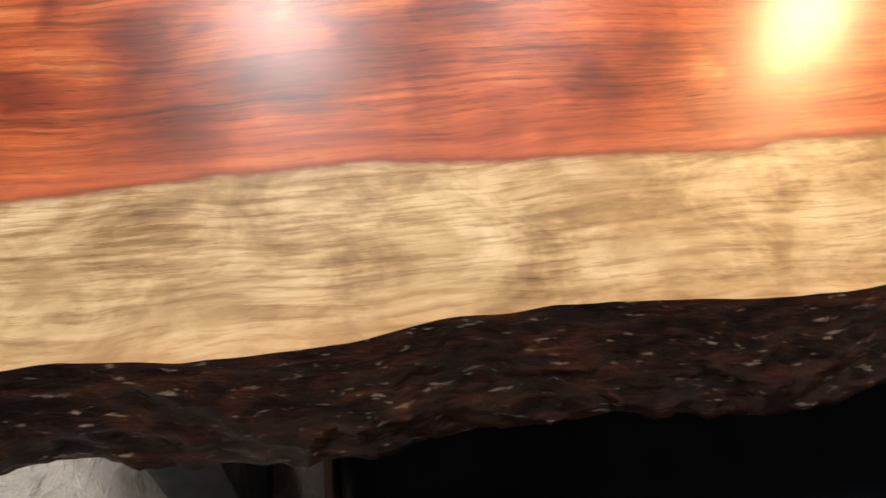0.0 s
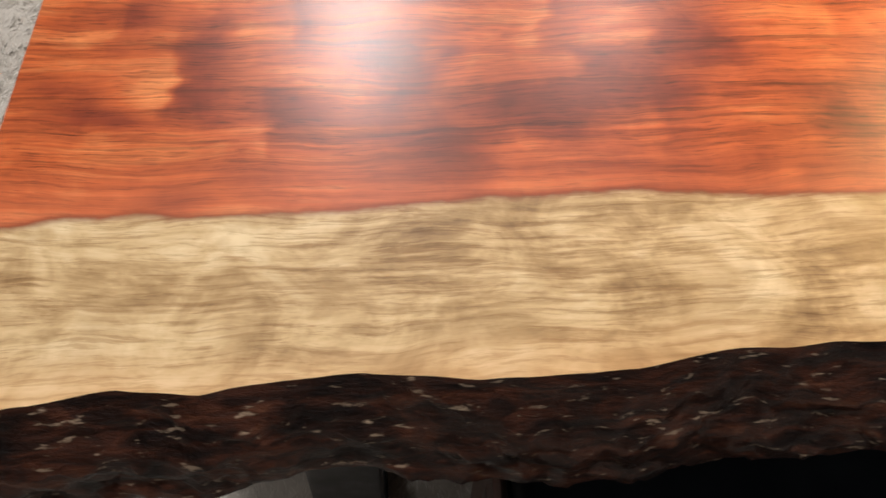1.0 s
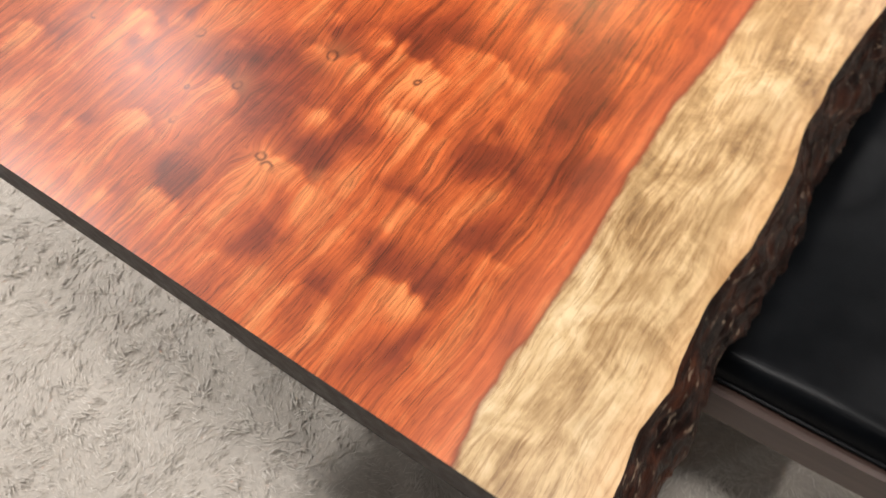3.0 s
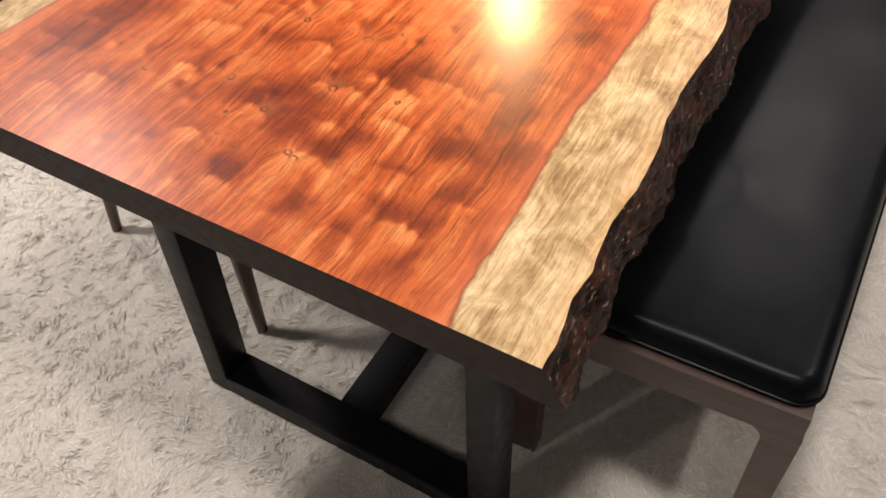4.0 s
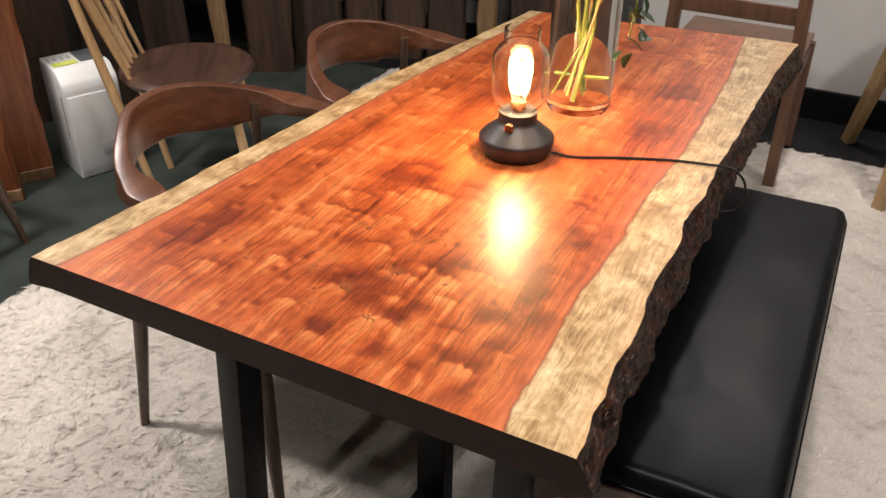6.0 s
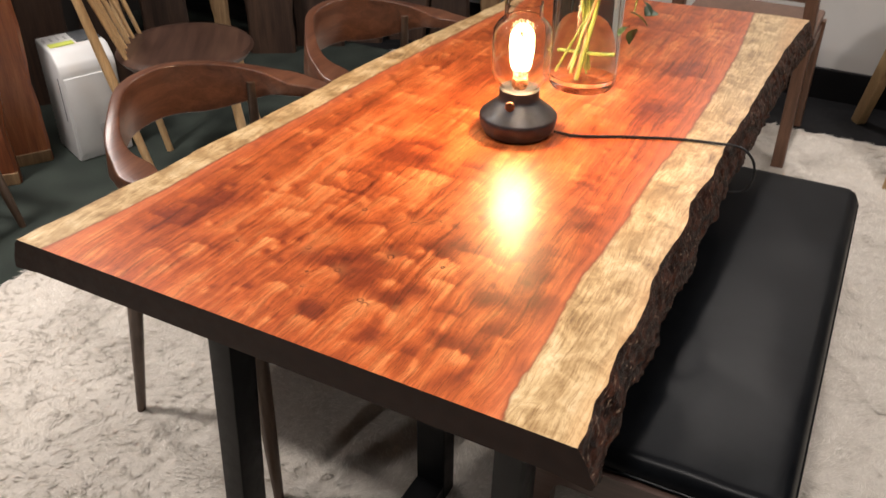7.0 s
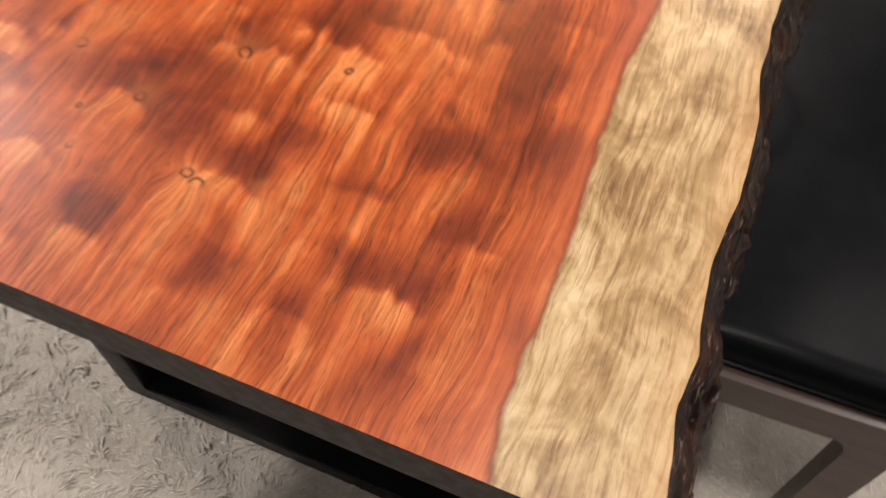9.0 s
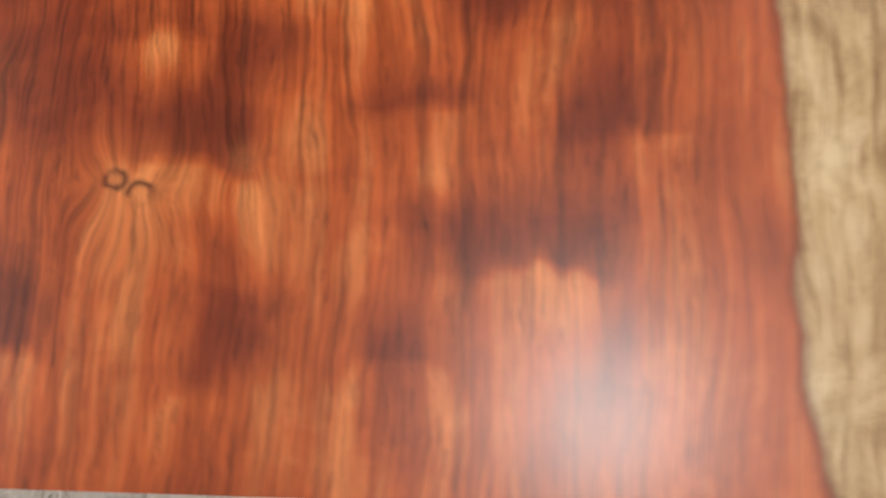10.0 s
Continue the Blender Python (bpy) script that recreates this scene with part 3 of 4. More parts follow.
    bm.faces.new([bm.verts.new((x, y, H - T)) for x, y in q][::-1])
    local("underside", bm, M_END, table, "", False)

    # black steel legs: a U frame across, a foot bar running inwards and a third post
    zt = H - T
    def bars(y0, s):
        z0 = -0.012
        t, w = 0.046, 0.064
        feet, tops = (-0.686, -0.137), (-0.640, -0.128)   # the posts lean a little towards each other
        for xf, xt in zip(feet, tops):
            local("leg", sweep([(xf, y0, z0), (xt, y0, zt)], rounded(t, w, 0.004, 2)), M_STEEL, table)
        local("foot_bar", block((feet[1] - feet[0] - t, w, t), (sum(feet) / 2, y0, z0 + t / 2), 0.003), M_STEEL, table, "", False)
        xm = -0.418
        local("foot_bar", block((0.064, 0.235, t), (xm, y0 + s * (w / 2 + 0.1175), z0 + t / 2), 0.003), M_STEEL, table, "", False)
        local("leg", block((0.064, t, zt - z0), (xm, y0 + s * (w / 2 + 0.235 + t / 2), (zt + z0) / 2), 0.003), M_STEEL, table, "", False)
        local("top_plate", block((0.60, 0.08, 0.006), (-0.38, y0, zt - 0.004), 0.001), M_STEEL, table, "", False)
    bars(0.154, 1)
    bars(1.48, -1)
    return table


build_table()


# ---------- the bench ----------
def build_bench():
    b = thing("bench", (0.034, 0.846, 0, 0, 0, 1.0), "low walnut bench with black leather seat, tucked under the table", "bench")
    L, W, Z = 1.108, 0.405, 0.43
    # padded seat, puffed and slightly sunk at the seams
    nx, ny = 44, 110
    vs, fs = [], []
    for j in range(ny + 1):
        for i in range(nx + 1):
            u, v = i / nx * 2 - 1, j / ny * 2 - 1
            su, sv = math.copysign(1 - (1 - abs(u)) ** 1.0, u), v
            x, y = su * W / 2, sv * L / 2
            du, dv = (1 - abs(u)) * W / 2, (1 - abs(v)) * L / 2
            r = 0.024
            fu, fv = min(du / r, 1), min(dv / r, 1)
            z = Z - r * (1 - math.sqrt(max(0, 1 - (1 - fu) ** 2))) - r * (1 - math.sqrt(max(0, 1 - (1 - fv) ** 2)))
            z = max(z, Z - 0.029)
            z += 0.003 * noise.noise((x * 9, y * 6, 1.0)) * min(fu, fv)
            # round corners in plan
            R = 0.035
            cx, cy = max(abs(x) - (W / 2 - R), 0), max(abs(y) - (L / 2 - R), 0)
            if cx > 0 and cy > 0:
                k = max(cx, cy) / math.hypot(cx, cy)
                x, y = math.copysign(W / 2 - R + cx * k, x), math.copysign(L / 2 - R + cy * k, y)
            vs.append((x, y, z))
    n = nx + 1
    for j in range(ny):
        for i in range(nx):
            a = j * n + i
            fs.append((a, a + 1, a + n + 1, a + n))
    rim = [i for i in range(n)] + [j * n + nx for j in range(1, ny + 1)] + [ny * n + i for i in range(nx - 1, -1, -1)] + [j * n for j in range(ny - 1, 0, -1)]
    base = len(vs)
    for k in rim:
        x, y, z = vs[k]
        vs.append((x, y, Z - (0.072 if abs(x) > W / 2 - 0.012 and abs(y) < L / 2 - 0.004 else 0.036)))
    for k in range(len(rim)):
        k2 = (k + 1) % len(rim)
        fs.append((rim[k2], rim[k], base + k, base + k2))
    me = bpy.data.meshes.new("seat_pad")
    me.from_pydata(vs, [], fs)
    me.materials.append(M_LEATHER)
    me.shade_smooth()
    pad = new("seat_pad", me)
    pad.parent = b
    tagged(pad, "black leather seat pad")
    loop = []
    for qx, qy, a0 in ((1, -1, -90), (1, 1, 0), (-1, 1, 90), (-1, -1, 180)):
        for k in range(7):
            a = radians(a0 + 15 * k)
            loop.append((qx * (W / 2 - 0.035) + 0.036 * math.cos(a), qy * (L / 2 - 0.035) + 0.036 * math.sin(a)))
    seam = sweep([Vector((x, y, Z - 0.031)) for x, y in loop + loop[:1]], circle(0.0028, 8))
    o = local("piping", seam, M_LEATHER, b)
    # walnut frame: end rails with a sloped upper face, long rails, four legs that run into the rails with a rounded corner
    for s in (-1, 1):
        pts = [(x * (W / 2 - 0.003), s * (L / 2 - 0.006 + 0.003 * (1 - x * x)), Z - 0.062 - 0.002 * (1 - x * x)) for x in np.linspace(-1, 1, 13)]
        o = -s
        sec = [(-0.018 * o, 0.028), (0.004 * o, 0.028), (0.012 * o, 0.024), (0.018 * o, 0.012), (0.019 * o, 0.0), (0.018 * o, -0.026), (0.015 * o, -0.029), (-0.018 * o, -0.029)]
        local("end_rail", sweep(pts, [(-p, q) for p, q in sec]), M_BENCHWOOD, b)
        local("side_rail", block((0.026, L - 0.05, 0.05), (s * (W / 2 - 0.018), 0, Z - 0.064), 0.004), M_BENCHWOOD, b)
        for s2 in (-1, 1):
            x, y = s * (W / 2 - 0.023), s2 * (L / 2 - 0.006)
            zt = Z - 0.0905
            rows = []
            bm = bmesh.new()
            for k in range(15):
                u = (k / 14) ** 1.6
                z = zt + (-0.012 - zt) * u
                extra = 0.026 * max(0, 1 - u / 0.085) ** 2
                xo, xi = x + s * 0.023, x - s * (0.023 - 0.004 * u + extra)
                rows.append([bm.verts.new((px, py, z)) for px, py in ((xo, y - 0.016), (xo, y + 0.016), (xi, y + 0.016), (xi, y - 0.016))])
            for r0, r1 in zip(rows, rows[1:]):
                for i in range(4):
                    j = (i + 1) % 4
                    bm.faces.new((r0[i], r0[j], r1[j], r1[i]))
            bm.faces.new(rows[0])
            bm.faces.new(rows[-1][::-1])
            bmesh.ops.recalc_face_normals(bm, faces=bm.faces)
            local("leg", bm, M_BENCHWOOD, b)
    return b


build_bench()


# ---------- walnut armchairs ----------
def build_armchair(place, mirror=1):
    """A chair with one bent rail for arms and back. In its own space it faces +x."""
    c = thing("armchair", place, "walnut armchair with curved bent backrest rail and tapered legs", "chair", "armchairs at the table")
    # rail: arm, round back, arm
    half = [(0.27, 0.285, 0.618), (0.12, 0.283, 0.632), (0.0, 0.268, 0.648), (-0.115, 0.228, 0.668), (-0.205, 0.13, 0.692), (-0.245, 0.05, 0.702)]
    line = curve([(x, -y, z) for x, y, z in half] + [(x, y, z) for x, y, z in half[::-1]], 81)
    def sec(u):
        # flat arms that turn into a tall thin back, with a corner where they meet
        a = abs(u - 0.5) * 2
        k = min(1, max(0, (0.62 - a) / 0.34))
        k = k * k * (3 - 2 * k)
        tall = 0.030 + 0.092 * k
        thick = 0.050 - 0.026 * k + 0.024 * math.exp(-((a - 0.58) / 0.05) ** 2)
        return [(p + 0.10 * k * q, q - tall * 0.32) for p, q in rounded(thick, tall, 0.0045, 3)]
    local("backrest", sweep(line, sec), M_WALNUT, c, "curved walnut arm and back rail")
    bm = bmesh.new()
    n, rings = 40, []
    for k, (sc, z) in enumerate(((0.0, 0.437), (0.55, 0.435), (0.85, 0.442), (0.97, 0.44), (1.0, 0.43), (0.97, 0.405), (0.7, 0.395), (0.0, 0.395))):
        ring = []
        for i in range(n):
            a = 2 * math.pi * i / n
            ca, sa = math.cos(a), math.sin(a)
            rr = (abs(ca) ** 3 + abs(sa) ** 3) ** (-1 / 3)
            ring.append(bm.verts.new((0.235 * sc * ca * rr, 0.235 * sc * sa * rr, z)))
        rings.append(ring)
    for a, b in zip(rings, rings[1:]):
        for i in range(n):
            j = (i + 1) % n
            bm.faces.new((a[i], b[i], b[j], a[j]))
    bmesh.ops.remove_doubles(bm, verts=bm.verts, dist=1e-5)
    bmesh.ops.recalc_face_normals(bm, faces=bm.faces)
    local("seat", bm, M_LEATHER, c, "black seat")
    for s in (-1, 1):
        local("leg", taper((0.20, s * 0.27, 0.64), (0.275, s * 0.345, -0.012), 0.016, 0.0105, mid=0.021), M_WALNUT_LEG, c)
        local("leg", taper((-0.115, s * 0.205, 0.655), (-0.175, s * 0.265, -0.012), 0.010, 0.0105, mid=0.018), M_WALNUT_LEG, c)
        local("seat_rail", taper((0.225, s * 0.255, 0.40), (-0.175, s * 0.235, 0.40), 0.014, 0.014), M_WALNUT_LEG, c)
    local("seat_rail", taper((0.222, -0.255, 0.385), (0.222, 0.255, 0.385), 0.014, 0.014), M_WALNUT_LEG, c)
    return c


build_armchair((-0.98, 0.595, 0, 0, 0, 2))
build_armchair((-0.915, 1.185, 0, 0, 0, 0))
build_armchair((-2.33, 0.40, -0.02, 0, 0, 8))


# ---------- table lamp, its cable and the vase ----------
def build_lamp():
    x, y = LAMP_X, LAMP_Y
    lamp = thing("table_lamp", (x, y, H), "small black metal table lamp with clear glass shade, lit", "lamp")
    local("base", lathe([(0, 0), (0.058, 0), (0.064, 0.003), (0.071, 0.017), (0.0735, 0.031), (0.073, 0.037), (0.0705, 0.040), (0.042, 0.064), (0.039, 0.067), (0.0375, 0.072), (0.0375, 0.088), (0.034, 0.090), (0, 0.090)], 56), M_LAMPBASE, lamp, "satin black turned metal base")
    g = lathe([(0.034, 0.088), (0.036, 0.094), (0.046, 0.104), (0.0525, 0.118), (0.054, 0.132), (0.054, 0.186), (0.0525, 0.199), (0.045, 0.212), (0.034, 0.222), (0.034, 0.248),
               (0.032, 0.248), (0.032, 0.221), (0.0435, 0.2105), (0.0505, 0.1985), (0.052, 0.186), (0.052, 0.132), (0.0505, 0.119), (0.0445, 0.1055), (0.034, 0.096), (0.032, 0.0905)], 48)
    glass = local("shade", g, M_GLASS, lamp, "clear glass lantern shade")
    glass.visible_shadow = False
    bulb = local("bulb", lathe([(0.012, 0.105), (0.014, 0.118), (0.022, 0.140), (0.026, 0.165), (0.022, 0.190), (0.012, 0.206), (0, 0.210)], 32), M_GLASS, lamp, "clear glass filament bulb")
    bulb.visible_shadow = False
    sock = local("socket", lathe([(0, 0.09), (0.015, 0.09), (0.015, 0.108), (0, 0.108)], 24), M_COPPER, lamp)
    for k in range(8):
        a = 2 * math.pi * k / 8
        ca, sa = math.cos(a), math.sin(a)
        fil = taper((0.009 * ca, 0.009 * sa, 0.126), (0.014 * ca, 0.014 * sa, 0.190), 0.0028, 0.0028, 6, steps=2)
        local("filament", fil, M_FILAMENT, bulb, "glowing filament")
    kn = local("knob", lathe([(0, 0), (0.008, 0), (0.009, 0.003), (0.009, 0.010), (0.007, 0.012), (0, 0.012)], 20), M_COPPER, lamp, "copper switch knob")
    kn.matrix_basis = Matrix.Translation((0.0, -0.0385, 0.066)) @ pose(0, 0, 0, 75, 0, 15)


build_lamp()
cable_path = curve([(-0.325, 0.738, H + 0.008), (-0.28, 0.752, H + 0.003), (-0.2, 0.792, H + 0.003), (-0.11, 0.83, H + 0.003), (-0.04, 0.845, H + 0.004), (-0.006, 0.85, H + 0.004),
                    (0.014, 0.853, H - 0.006), (0.029, 0.857, H - 0.028), (0.032, 0.858, H - 0.06),
                    (0.018, 0.857, H - 0.088), (-0.03, 0.856, H - 0.11), (-0.07, 0.85, H - 0.2), (-0.09, 0.85, 0.434)], 70)
ob = part("power_cable", sweep(cable_path, circle(0.0026, 8)), M_CABLE)
tagged(ob, "thin black power cable hanging over the table's bark edge", "cable")


def build_vase():
    x, y = -0.366, 0.997
    v = thing("vase", (x, y, H), "clear glass jar vase standing on the table", "vase")
    R, HT, t = 0.072, 0.30, 0.0045
    outer = [(0, 0), (R - 0.016, 0), (R - 0.006, 0.004), (R, 0.016), (R, HT - 0.06), (R - 0.012, HT - 0.03), (R - 0.018, HT - 0.012), (R - 0.014, HT)]
    inner = [(R - 0.014 - t, HT), (R - 0.018 - t, HT - 0.012), (R - 0.012 - t, HT - 0.03), (R - t, HT - 0.06), (R - t, 0.030), (R - 0.014, 0.019), (0, 0.016)]
    jar = local("jar", lathe(outer + inner, 56), M_VASEGLASS, v)
    jar.visible_shadow = False
    lip = local("rim", lathe([(R - 0.0185, HT + 0.001), (R - 0.0125, HT + 0.001), (R - 0.011, HT + 0.005), (R - 0.0155, HT + 0.008), (R - 0.0195, HT + 0.005), (R - 0.0185, HT + 0.001)], 48), M_VASEGLASS, v)
    lip.visible_shadow = False
    rng = random.Random(4)
    plant = thing("cut_branches", (x, y, H + 0.018), "cut green stems with leaves standing in the vase", "plant")
    for k in range(8):
        a = rng.uniform(0, 6.28)
        r0, r1 = rng.uniform(0.01, 0.062), rng.uniform(0.02, 0.060)
        b = a + math.pi + rng.uniform(-0.8, 0.8)
        p0 = Vector((r0 * math.cos(b), r0 * math.sin(b), 0.004 + rng.uniform(0, 0.03)))
        p1 = Vector((r1 * math.cos(a), r1 * math.sin(a), HT - 0.02))
        p2 = p1 + Vector((0.10 * math.cos(a), 0.10 * math.sin(a), rng.uniform(0.12, 0.22)))
        line = curve([p0, p0.lerp(p1, 0.5) + Vector((rng.uniform(-.006, .006), rng.uniform(-.006, .006), 0)), p1, p2], 14)
        local("stem", sweep(line, circle(rng.uniform(0.0022, 0.0042), 8)), M_STEM if k % 4 else M_DRYLEAF, plant)
        for q in range(9):
            o = line[rng.randrange(10, 14)]
            leaf(plant, o + Vector((rng.uniform(-.05, .05), rng.uniform(-.05, .05), rng.uniform(-.06, .05))), rng, M_LEAF if rng.random() < 0.85 else M_DRYLEAF)
    for dx, dz in ((0.082, 0.155), (0.092, 0.135), (0.10, 0.175), (0.112, 0.15), (0.09, 0.20), (0.105, 0.21), (0.12, 0.19), (0.088, 0.225), (0.108, 0.24), (0.098, 0.12)):
        leaf(plant, Vector((dx + 0.006, rng.uniform(-0.04, 0.03), dz)), rng, M_LEAF)
    local("stem", sweep(curve([(0.05, 0, HT - 0.02), (0.085, 0, HT + 0.01), (0.105, -0.01, HT - 0.05), (0.098, -0.01, 0.16)], 16), circle(0.0018, 6)), M_STEM, plant)
    local("stem", sweep(curve([(-0.06, 0.01, 0.055), (0.0, 0.0, 0.060), (0.066, -0.01, 0.066)], 6), circle(0.0042, 8)), M_STEM, plant)


def leaf(parent, at, rng, mat):
    """One pointed leaf, folded along its rib."""
    L, W = rng.uniform(0.03, 0.048), rng.uniform(0.010, 0.016)
    bm = bmesh.new()
    rib, lft, rgt = [], [], []
    for k in range(6):
        u = k / 5
        w = W * math.sin(math.pi * min(0.98, u * 0.96 + 0.02)) ** 0.8
        z = -0.35 * L * u * u
        rib.append(bm.verts.new((0, L * u, z)))
        lft.append(bm.verts.new((-w, L * u, z + w * 0.35)))
        rgt.append(bm.verts.new((w, L * u, z + w * 0.35)))
    for k in range(5):
        bm.faces.new((rib[k], rib[k + 1], lft[k + 1], lft[k]))
        bm.faces.new((rgt[k], rgt[k + 1], rib[k + 1], rib[k]))
    ob = local("leaf", bm, mat, parent)
    ob.matrix_basis = Matrix.Translation(at) @ pose(0, 0, 0, rng.uniform(-60, 40), rng.uniform(-40, 40), rng.uniform(0, 360))


build_vase()


# ---------- the things beyond the table ----------
def build_spindle_chair():
    """Seat on splayed pale legs, with a back of pale spindles; it faces away."""
    c = thing("spindle_chair", (-1.88, 1.385, -0.03, 0, 0, 35), "spindle-back chair with dark brown seat and pale wooden spindles", "chair")
    bm = lathe([(0, 0.455), (0.12, 0.452), (0.19, 0.458), (0.215, 0.455), (0.225, 0.445), (0.21, 0.425), (0.15, 0.415), (0, 0.415)], 48)
    bmesh.ops.scale(bm, vec=(1.0, 1.05, 1), verts=bm.verts)
    local("seat", bm, M_SEAT, c, "dark brown solid seat")
    for s in (-1, 1):
        local("post", taper((-0.14, s * 0.14, 0.0), (-0.31, s * 0.19, 0.90), 0.013, 0.012, mid=0.016), M_PALE, c, "pale wooden post")
        local("leg", taper((0.14, s * 0.13, 0.43), (0.20, s * 0.19, 0.0), 0.014, 0.012, mid=0.017), M_PALE, c)
    for k in range(6):
        s = (k - 2.5) / 2.5
        local("spindle", taper((-0.165 - 0.02 * (1 - s * s), s * 0.125, 0.445), (-0.31 - 0.03 * (1 - s * s), s * 0.165, 0.88), 0.0075, 0.006, 10, 0.009), M_PALE, c)
    top = curve([(-0.325, -0.235, 0.89), (-0.355, -0.12, 0.905), (-0.365, 0, 0.91), (-0.355, 0.12, 0.905), (-0.325, 0.235, 0.89)], 21)
    local("top_rail", sweep(top, rounded(0.022, 0.055, 0.01)), M_PALE, c)
    return c


build_spindle_chair()


def build_purifier():
    c = thing("air_purifier", (-2.35, 1.32, -0.03, 0, 0, 68), "white plastic floor appliance with a yellow label on top", "appliance")
    side = [(-0.105, 0.0), (-0.105, 0.335), (-0.098, 0.36), (-0.062, 0.395), (-0.045, 0.402), (0.10, 0.408), (0.10, 0.0)]
    bm = bmesh.new()
    lft, rgt = [bm.verts.new((-0.1, a, b)) for a, b in side], [bm.verts.new((0.1, a, b)) for a, b in side]
    bm.faces.new(lft)
    bm.faces.new(rgt[::-1])
    for k in range(len(side)):
        n = (k + 1) % len(side)
        bm.faces.new((lft[n], lft[k], rgt[k], rgt[n]))
    bmesh.ops.recalc_face_normals(bm, faces=bm.faces)
    bmesh.ops.bevel(bm, geom=bm.edges[:], offset=0.007, segments=3, affect="EDGES", profile=0.5)
    local("body", bm, M_WHITEPLASTIC, c)
    local("front_panel", block((0.17, 0.008, 0.29), (-0.006, -0.107, 0.17), 0.003), M_WHITEPLASTIC, c)
    local("grille", block((0.085, 0.10, 0.006), (0.05, 0.03, 0.408), 0.002, Matrix.Rotation(radians(2.4), 4, "X")), M_GREYPLASTIC, c)
    local("sticker", block((0.085, 0.035, 0.0016), (-0.045, -0.01, 0.4062), 0.0004, Matrix.Rotation(radians(2.4), 4, "X")), M_LABEL, c, "yellow-green sticker")
    local("sticker", block((0.05, 0.0015, 0.055), (0.02, -0.1115, 0.10), 0.0004), M_PALEGREY, c, "pale grey rating label")
    for k in range(4):
        local("text_bar", block((0.008, 0.03, 0.0012), (-0.085 + 0.024 * k, 0.045, 0.4082), 0.0003, Matrix.Rotation(radians(2.4), 4, "X")), M_PALEGREY, c)
    local("side_seam", block((0.0016, 0.008, 0.16), (-0.1, -0.07, 0.23), 0.0004), M_GREYPLASTIC, c)
    return c


build_purifier()


def build_slab(place, w, t, h, mat, label, seed, foot=False):
    """A waney timber slab standing on end."""
    bm = bmesh.new()
    n = 40
    rows = []
    for k in range(n + 1):
        z = h * k / n
        a = -w / 2 + 0.03 * noise.noise((z * 2.2, seed, 0)) + 0.012 * noise.noise((z * 8, seed, 2))
        b = w / 2 + 0.03 * noise.noise((z * 2.2, seed + 9, 0)) + 0.012 * noise.noise((z * 8, seed + 9, 2))
        e = min(0.012, t * 0.3)
        rows.append([bm.verts.new(p + (z,)) for p in ((a + e, -t / 2), (b - e, -t / 2), (b, -t / 2 + e), (b, t / 2 - e), (b - e, t / 2), (a + e, t / 2), (a, t / 2 - e), (a, -t / 2 + e))])
    for r, s in zip(rows, rows[1:]):
        for i in range(8):
            j = (i + 1) % 8
            bm.faces.new((r[i], r[j], s[j], s[i]))
    bm.faces.new(rows[0][::-1])
    bm.faces.new(rows[-1])
    ob = part("timber_slab", bm, mat)
    ob.matrix_basis = pose(*place)
    if foot:
        local("foot", block((w * 0.95, t * 1.15, 0.045), (0, 0, 0.0225), 0.004), M_TANSLAB, ob, "pale wooden foot", False)
    return tagged(ob, label, "timber", "standing timber slabs")


rng = random.Random(7)
build_slab((-2.46, 1.10, -0.03, 0, 0, 58), 0.17, 0.06, 1.7, M_REDSLAB, "red-brown glossy timber slab standing on end", 1.0, True)
build_slab((-2.42, 0.93, -0.03, 0, 0, 50), 0.17, 0.06, 1.9, M_REDSLAB, "red-brown glossy timber slab standing on end", 2.0, True)
build_slab((-2.48, 0.70, -0.03, 0, 0, 62), 0.22, 0.06, 1.8, M_REDSLAB, "red-brown glossy timber slab standing on end", 3.0)
row = [(-2.80, 1.55), (-2.72, 1.78), (-2.62, 2.02), (-2.50, 2.24), (-2.38, 2.45), (-2.24, 2.63), (-2.08, 2.78), (-1.92, 2.92), (-1.74, 3.02), (-1.55, 3.10), (-1.34, 3.16), (-1.12, 3.20)]
for k, (x, y) in enumerate(row):
    tan = k in (3, 9)
    build_slab((x, y, -0.03, 0, 0, 55 - 5 * k + rng.uniform(-8, 8)), 0.09 if tan else rng.uniform(0.17, 0.24), rng.uniform(0.04, 0.06), rng.uniform(1.6, 2.1),
               M_TANSLAB if tan else M_DARKSLAB, "narrow tan timber board standing on end" if tan else "dark brown timber slab standing on end", 10.0 + k)


def build_far_chair():
    c = thing("wooden_chair", (-0.27, 2.58, -0.012), "plain brown wooden chair standing beyond the table's end", "chair")
    for s in (-1, 1):
        local("back_post", sweep([(s * 0.225 + (0.0), -0.22 + 0.0, 0), (s * 0.222, -0.215, 0.42), (s * 0.2, -0.25, 0.86)], rounded(0.042, 0.05, 0.006)), M_BROWNCHAIR, c)
        local("leg", sweep([(s * 0.225, 0.18, 0), (s * 0.222, 0.18, 0.42)], rounded(0.04, 0.04, 0.006)), M_BROWNCHAIR, c)
        local("rail", block((0.022, 0.36, 0.05), (s * 0.222, -0.02, 0.385), 0.004), M_BROWNCHAIR, c)
    local("seat", block((0.46, 0.46, 0.028), (0, -0.01, 0.434), 0.01), M_BROWNCHAIR, c)
    for z in (0.62, 0.80):
        local("back_slat", block((0.40, 0.018, 0.06), (0, -0.235 if z < 0.7 else -0.246, z), 0.005), M_BROWNCHAIR, c)


build_far_chair()


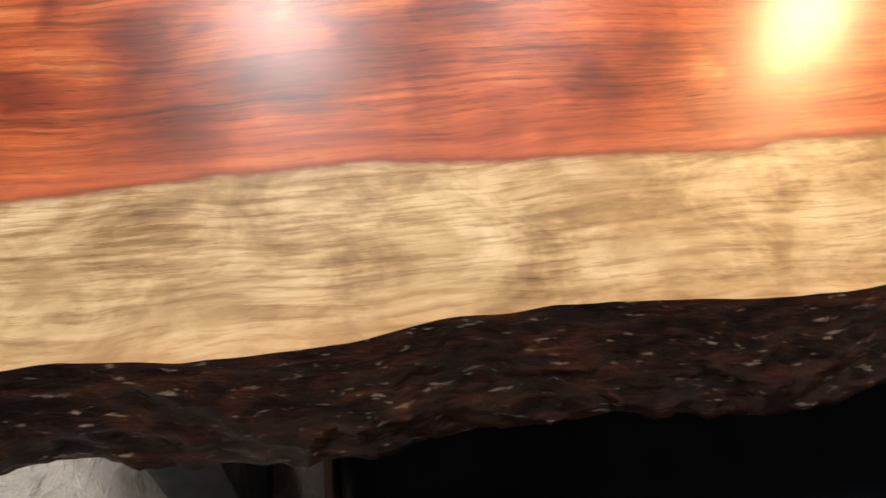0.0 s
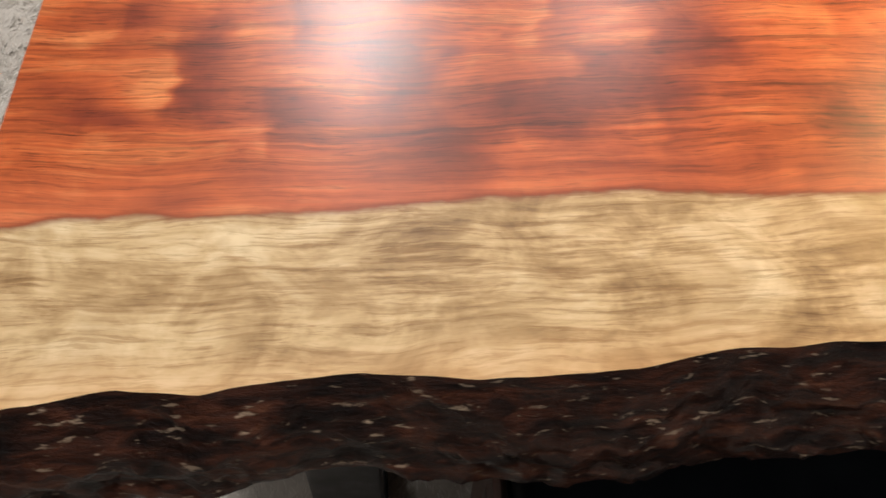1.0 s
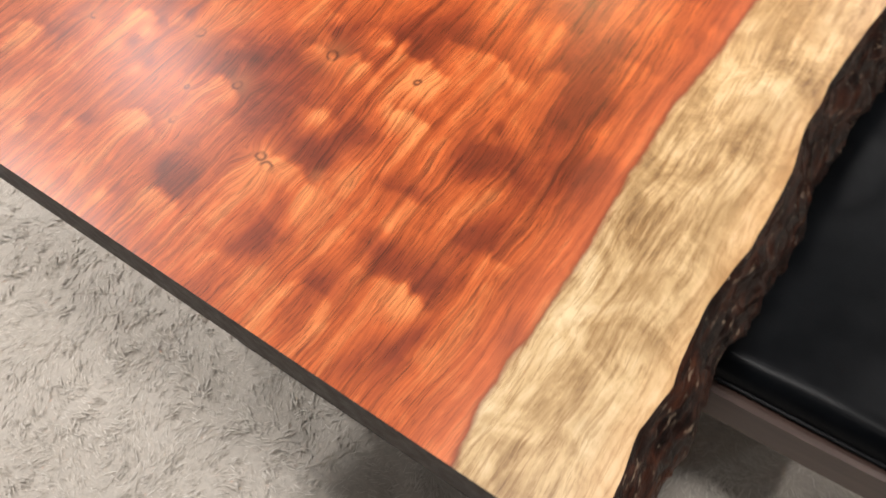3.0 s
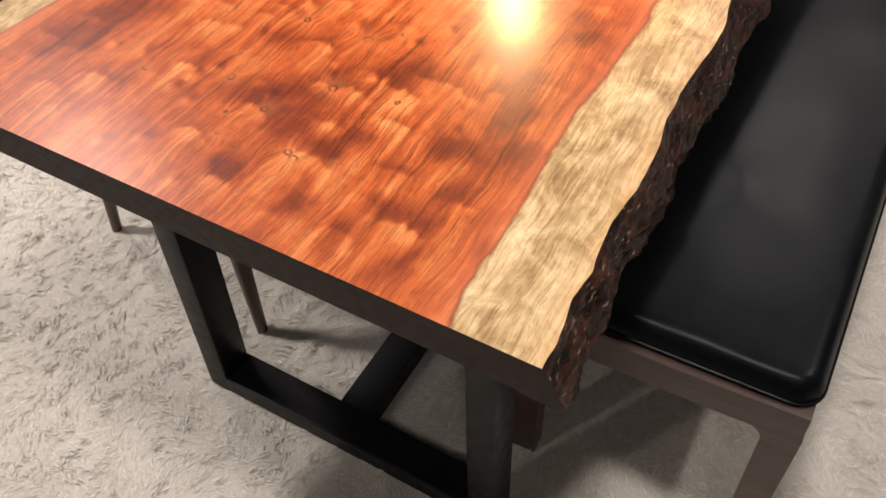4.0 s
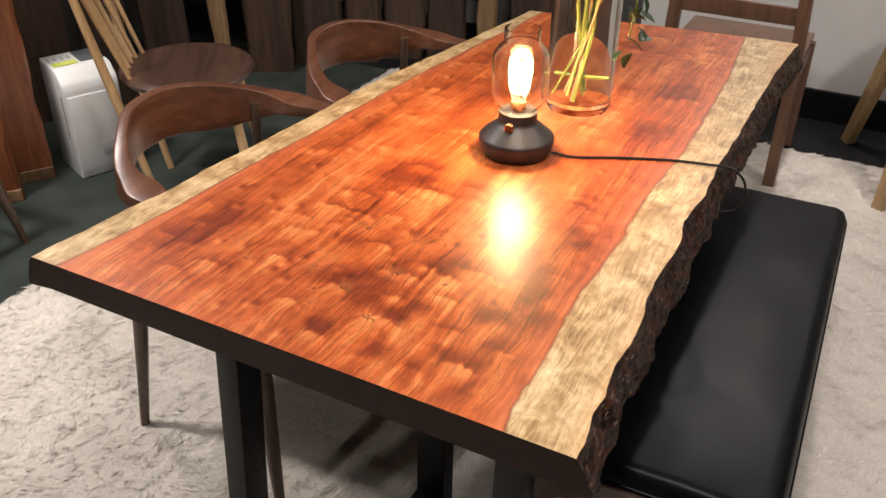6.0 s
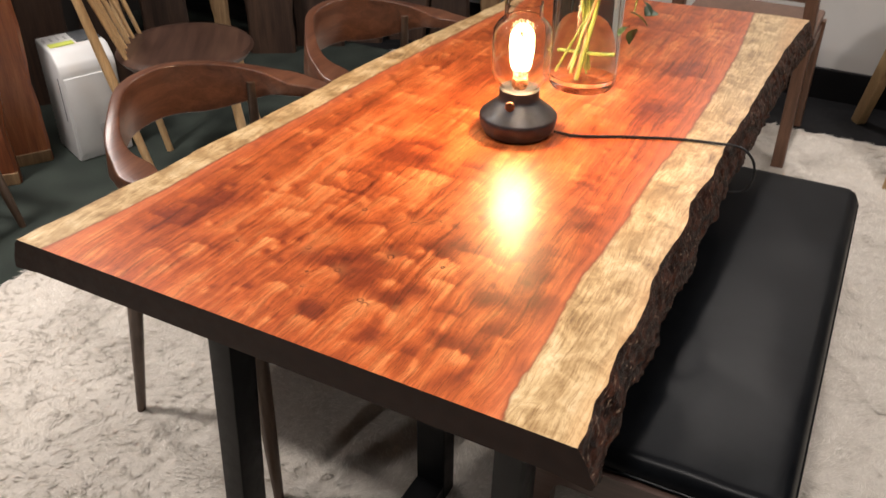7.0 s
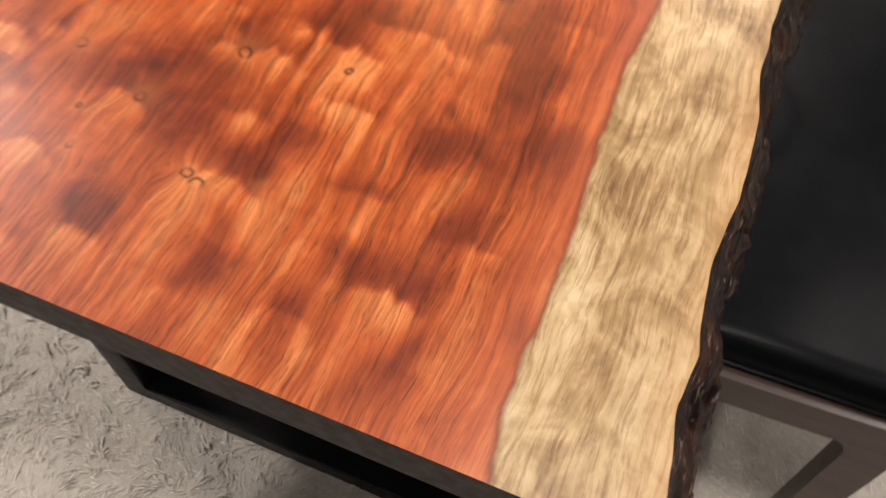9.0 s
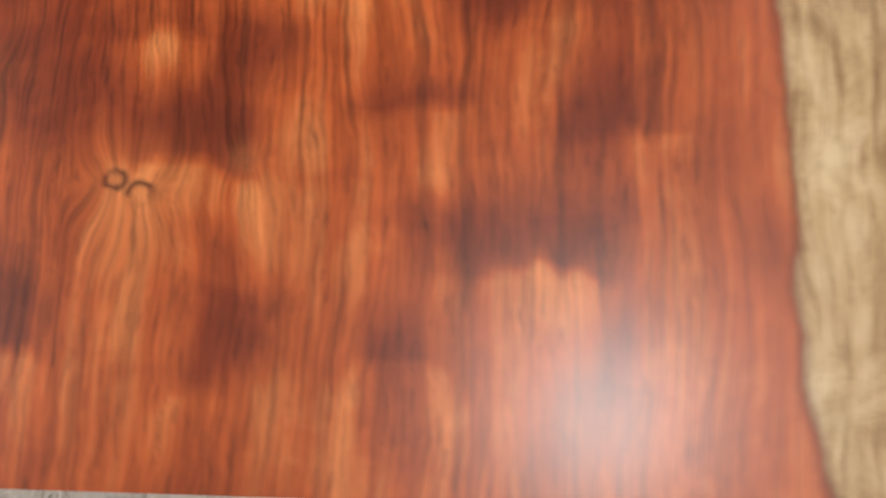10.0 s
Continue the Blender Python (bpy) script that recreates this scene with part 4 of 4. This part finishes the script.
def build_stool():
    c = thing("bar_stool", (0.443, 2.70, -0.03, 0, 0, 14.7), "pale oak stool with splayed square legs", "stool")
    for sx in (-1, 1):
        for sy in (-1, 1):
            local("leg", sweep([(sx * 0.2, sy * 0.31, 0), (sx * 0.12, sy * 0.15, 0.70)], lambda u: rounded(0.040 + 0.016 * u, 0.046 + 0.014 * u, 0.005)), M_STOOL, c)
    for s in (-1, 1):
        local("stretcher", block((0.31, 0.02, 0.03), (0, s * 0.241, 0.30), 0.004), M_STOOL, c)
        local("stretcher", block((0.02, 0.43, 0.03), (s * 0.157, 0, 0.38), 0.004), M_STOOL, c)
    local("seat", lathe([(0, 0.70), (0.19, 0.70), (0.20, 0.71), (0.20, 0.73), (0.19, 0.74), (0, 0.735)], 40), M_STOOL, c)


build_stool()


# ---------- the shag rug ----------
def build_rug():
    x0, x1, y0, y1 = -1.88, 2.0, -1.6, 2.72
    step = 0.014
    nx, ny = int((x1 - x0) / step), int((y1 - y0) / step)
    def height(x, y):
        return (0.007 * noise.noise((x * 6, y * 6, 0)) + 0.009 * noise.noise((x * 20, y * 20, 3)) + 0.008 * noise.noise((x * 48, y * 48, 5)))
    vs, fs = [], []
    for j in range(ny + 1):
        for i in range(nx + 1):
            x, y = x0 + (x1 - x0) * i / nx, y0 + (y1 - y0) * j / ny
            rim = min(i, j, nx - i, ny - j)
            if rim == 0:
                x += 0.01 * noise.noise((x * 20, y * 20, 8))
                y += 0.01 * noise.noise((x * 20, y * 20, 11))
            vs.append((x, y, -0.029 if rim == 0 else -0.012 + height(x, y)))
    n = nx + 1
    for j in range(ny):
        for i in range(nx):
            a = j * n + i
            fs.append((a, a + 1, a + n + 1, a + n))
    rug = thing("shag_rug", (0, 0, -0.03), "cream long-pile shag rug under the table and bench", "rug")
    me = bpy.data.meshes.new("backing")
    me.from_pydata(vs, [], fs)
    me.materials.append(M_RUG)
    me.shade_smooth()
    ob = new("backing", me)
    ob.parent = rug
    ob.matrix_basis = Matrix.Translation((0, 0, 0.03))
    # tufts: locks of bent blades that lie the way the pile is brushed, each lock with its own lean and height
    r = np.random.RandomState(3)
    C, PER = 135000, 4
    cx, cy = r.uniform(x0 + 0.01, 0.95, C), r.uniform(-0.62, y1 - 0.01, C)
    far = (cx > -0.55) & (cx < 0.0) & (cy > 0.75) & (cy < 1.6)      # hidden under the tabletop
    cx, cy = cx[~far], cy[~far]
    C = len(cx)
    N = C * PER
    lean = np.array([2.2 * noise.noise((a * 2.5, b * 2.5, 20)) + 1.8 * noise.noise((a * 8, b * 8, 24)) for a, b in zip(cx, cy)])
    base = np.array([height(a, b) - 0.014 for a, b in zip(cx, cy)])
    ca = np.repeat(lean * 1.6 + r.normal(0, 0.4, C) + 0.6, PER)
    clift = np.repeat(r.uniform(0.25, 0.62, C), PER)
    px = np.repeat(cx, PER) + r.normal(0, 0.0055, N)
    py = np.repeat(cy, PER) + r.normal(0, 0.0055, N)
    tipx, tipy = np.repeat(cx, PER) + np.cos(ca) * 0.024, np.repeat(cy, PER) + np.sin(ca) * 0.024
    base = np.repeat(base, PER)
    L, wd = r.uniform(0.010, 0.021, N), r.uniform(0.0006, 0.0012, N)
    gx, gy = tipx - px + np.cos(ca) * r.uniform(0, 0.012, N), tipy - py + np.sin(ca) * r.uniform(0, 0.012, N)
    gl = np.hypot(gx, gy) + 1e-6
    dx, dy = gx / gl, gy / gl
    lift = clift * r.uniform(0.75, 1.2, N)
    verts = np.zeros((N, 5, 3))
    for m, (u, w) in enumerate(((0, 1), (0, -1), (0.55, 0.8), (0.55, -0.8), (1, 0))):
        verts[:, m, 0] = px + dx * L * u - dy * wd * w
        verts[:, m, 1] = py + dy * L * u + dx * wd * w
        verts[:, m, 2] = base + L * lift * (u - 0.45 * u * u)
    verts[:, :, 0] = np.clip(verts[:, :, 0], x0 - 0.02, x1)
    verts[:, :, 1] = np.clip(verts[:, :, 1], y0, y1 + 0.012)
    k5 = np.arange(N) * 5
    tris = np.stack([np.stack([k5, k5 + 1, k5 + 3], 1), np.stack([k5, k5 + 3, k5 + 2], 1), np.stack([k5 + 2, k5 + 3, k5 + 4], 1)], 1).reshape(-1, 3)
    me = bpy.data.meshes.new("wool_pile")
    me.vertices.add(N * 5)
    me.vertices.foreach_set("co", verts.reshape(-1))
    me.loops.add(len(tris) * 3)
    me.polygons.add(len(tris))
    me.loops.foreach_set("vertex_index", tris.reshape(-1))
    me.polygons.foreach_set("loop_start", np.arange(len(tris)) * 3)
    me.update(calc_edges=True)
    me.validate()
    me.materials.append(M_PILE)
    ob = new("wool_pile", me)
    ob.parent = rug
    ob.matrix_basis = Matrix.Translation((0, 0, 0.03))
    tagged(ob, "cream wool pile", kind="stuff")


build_rug()
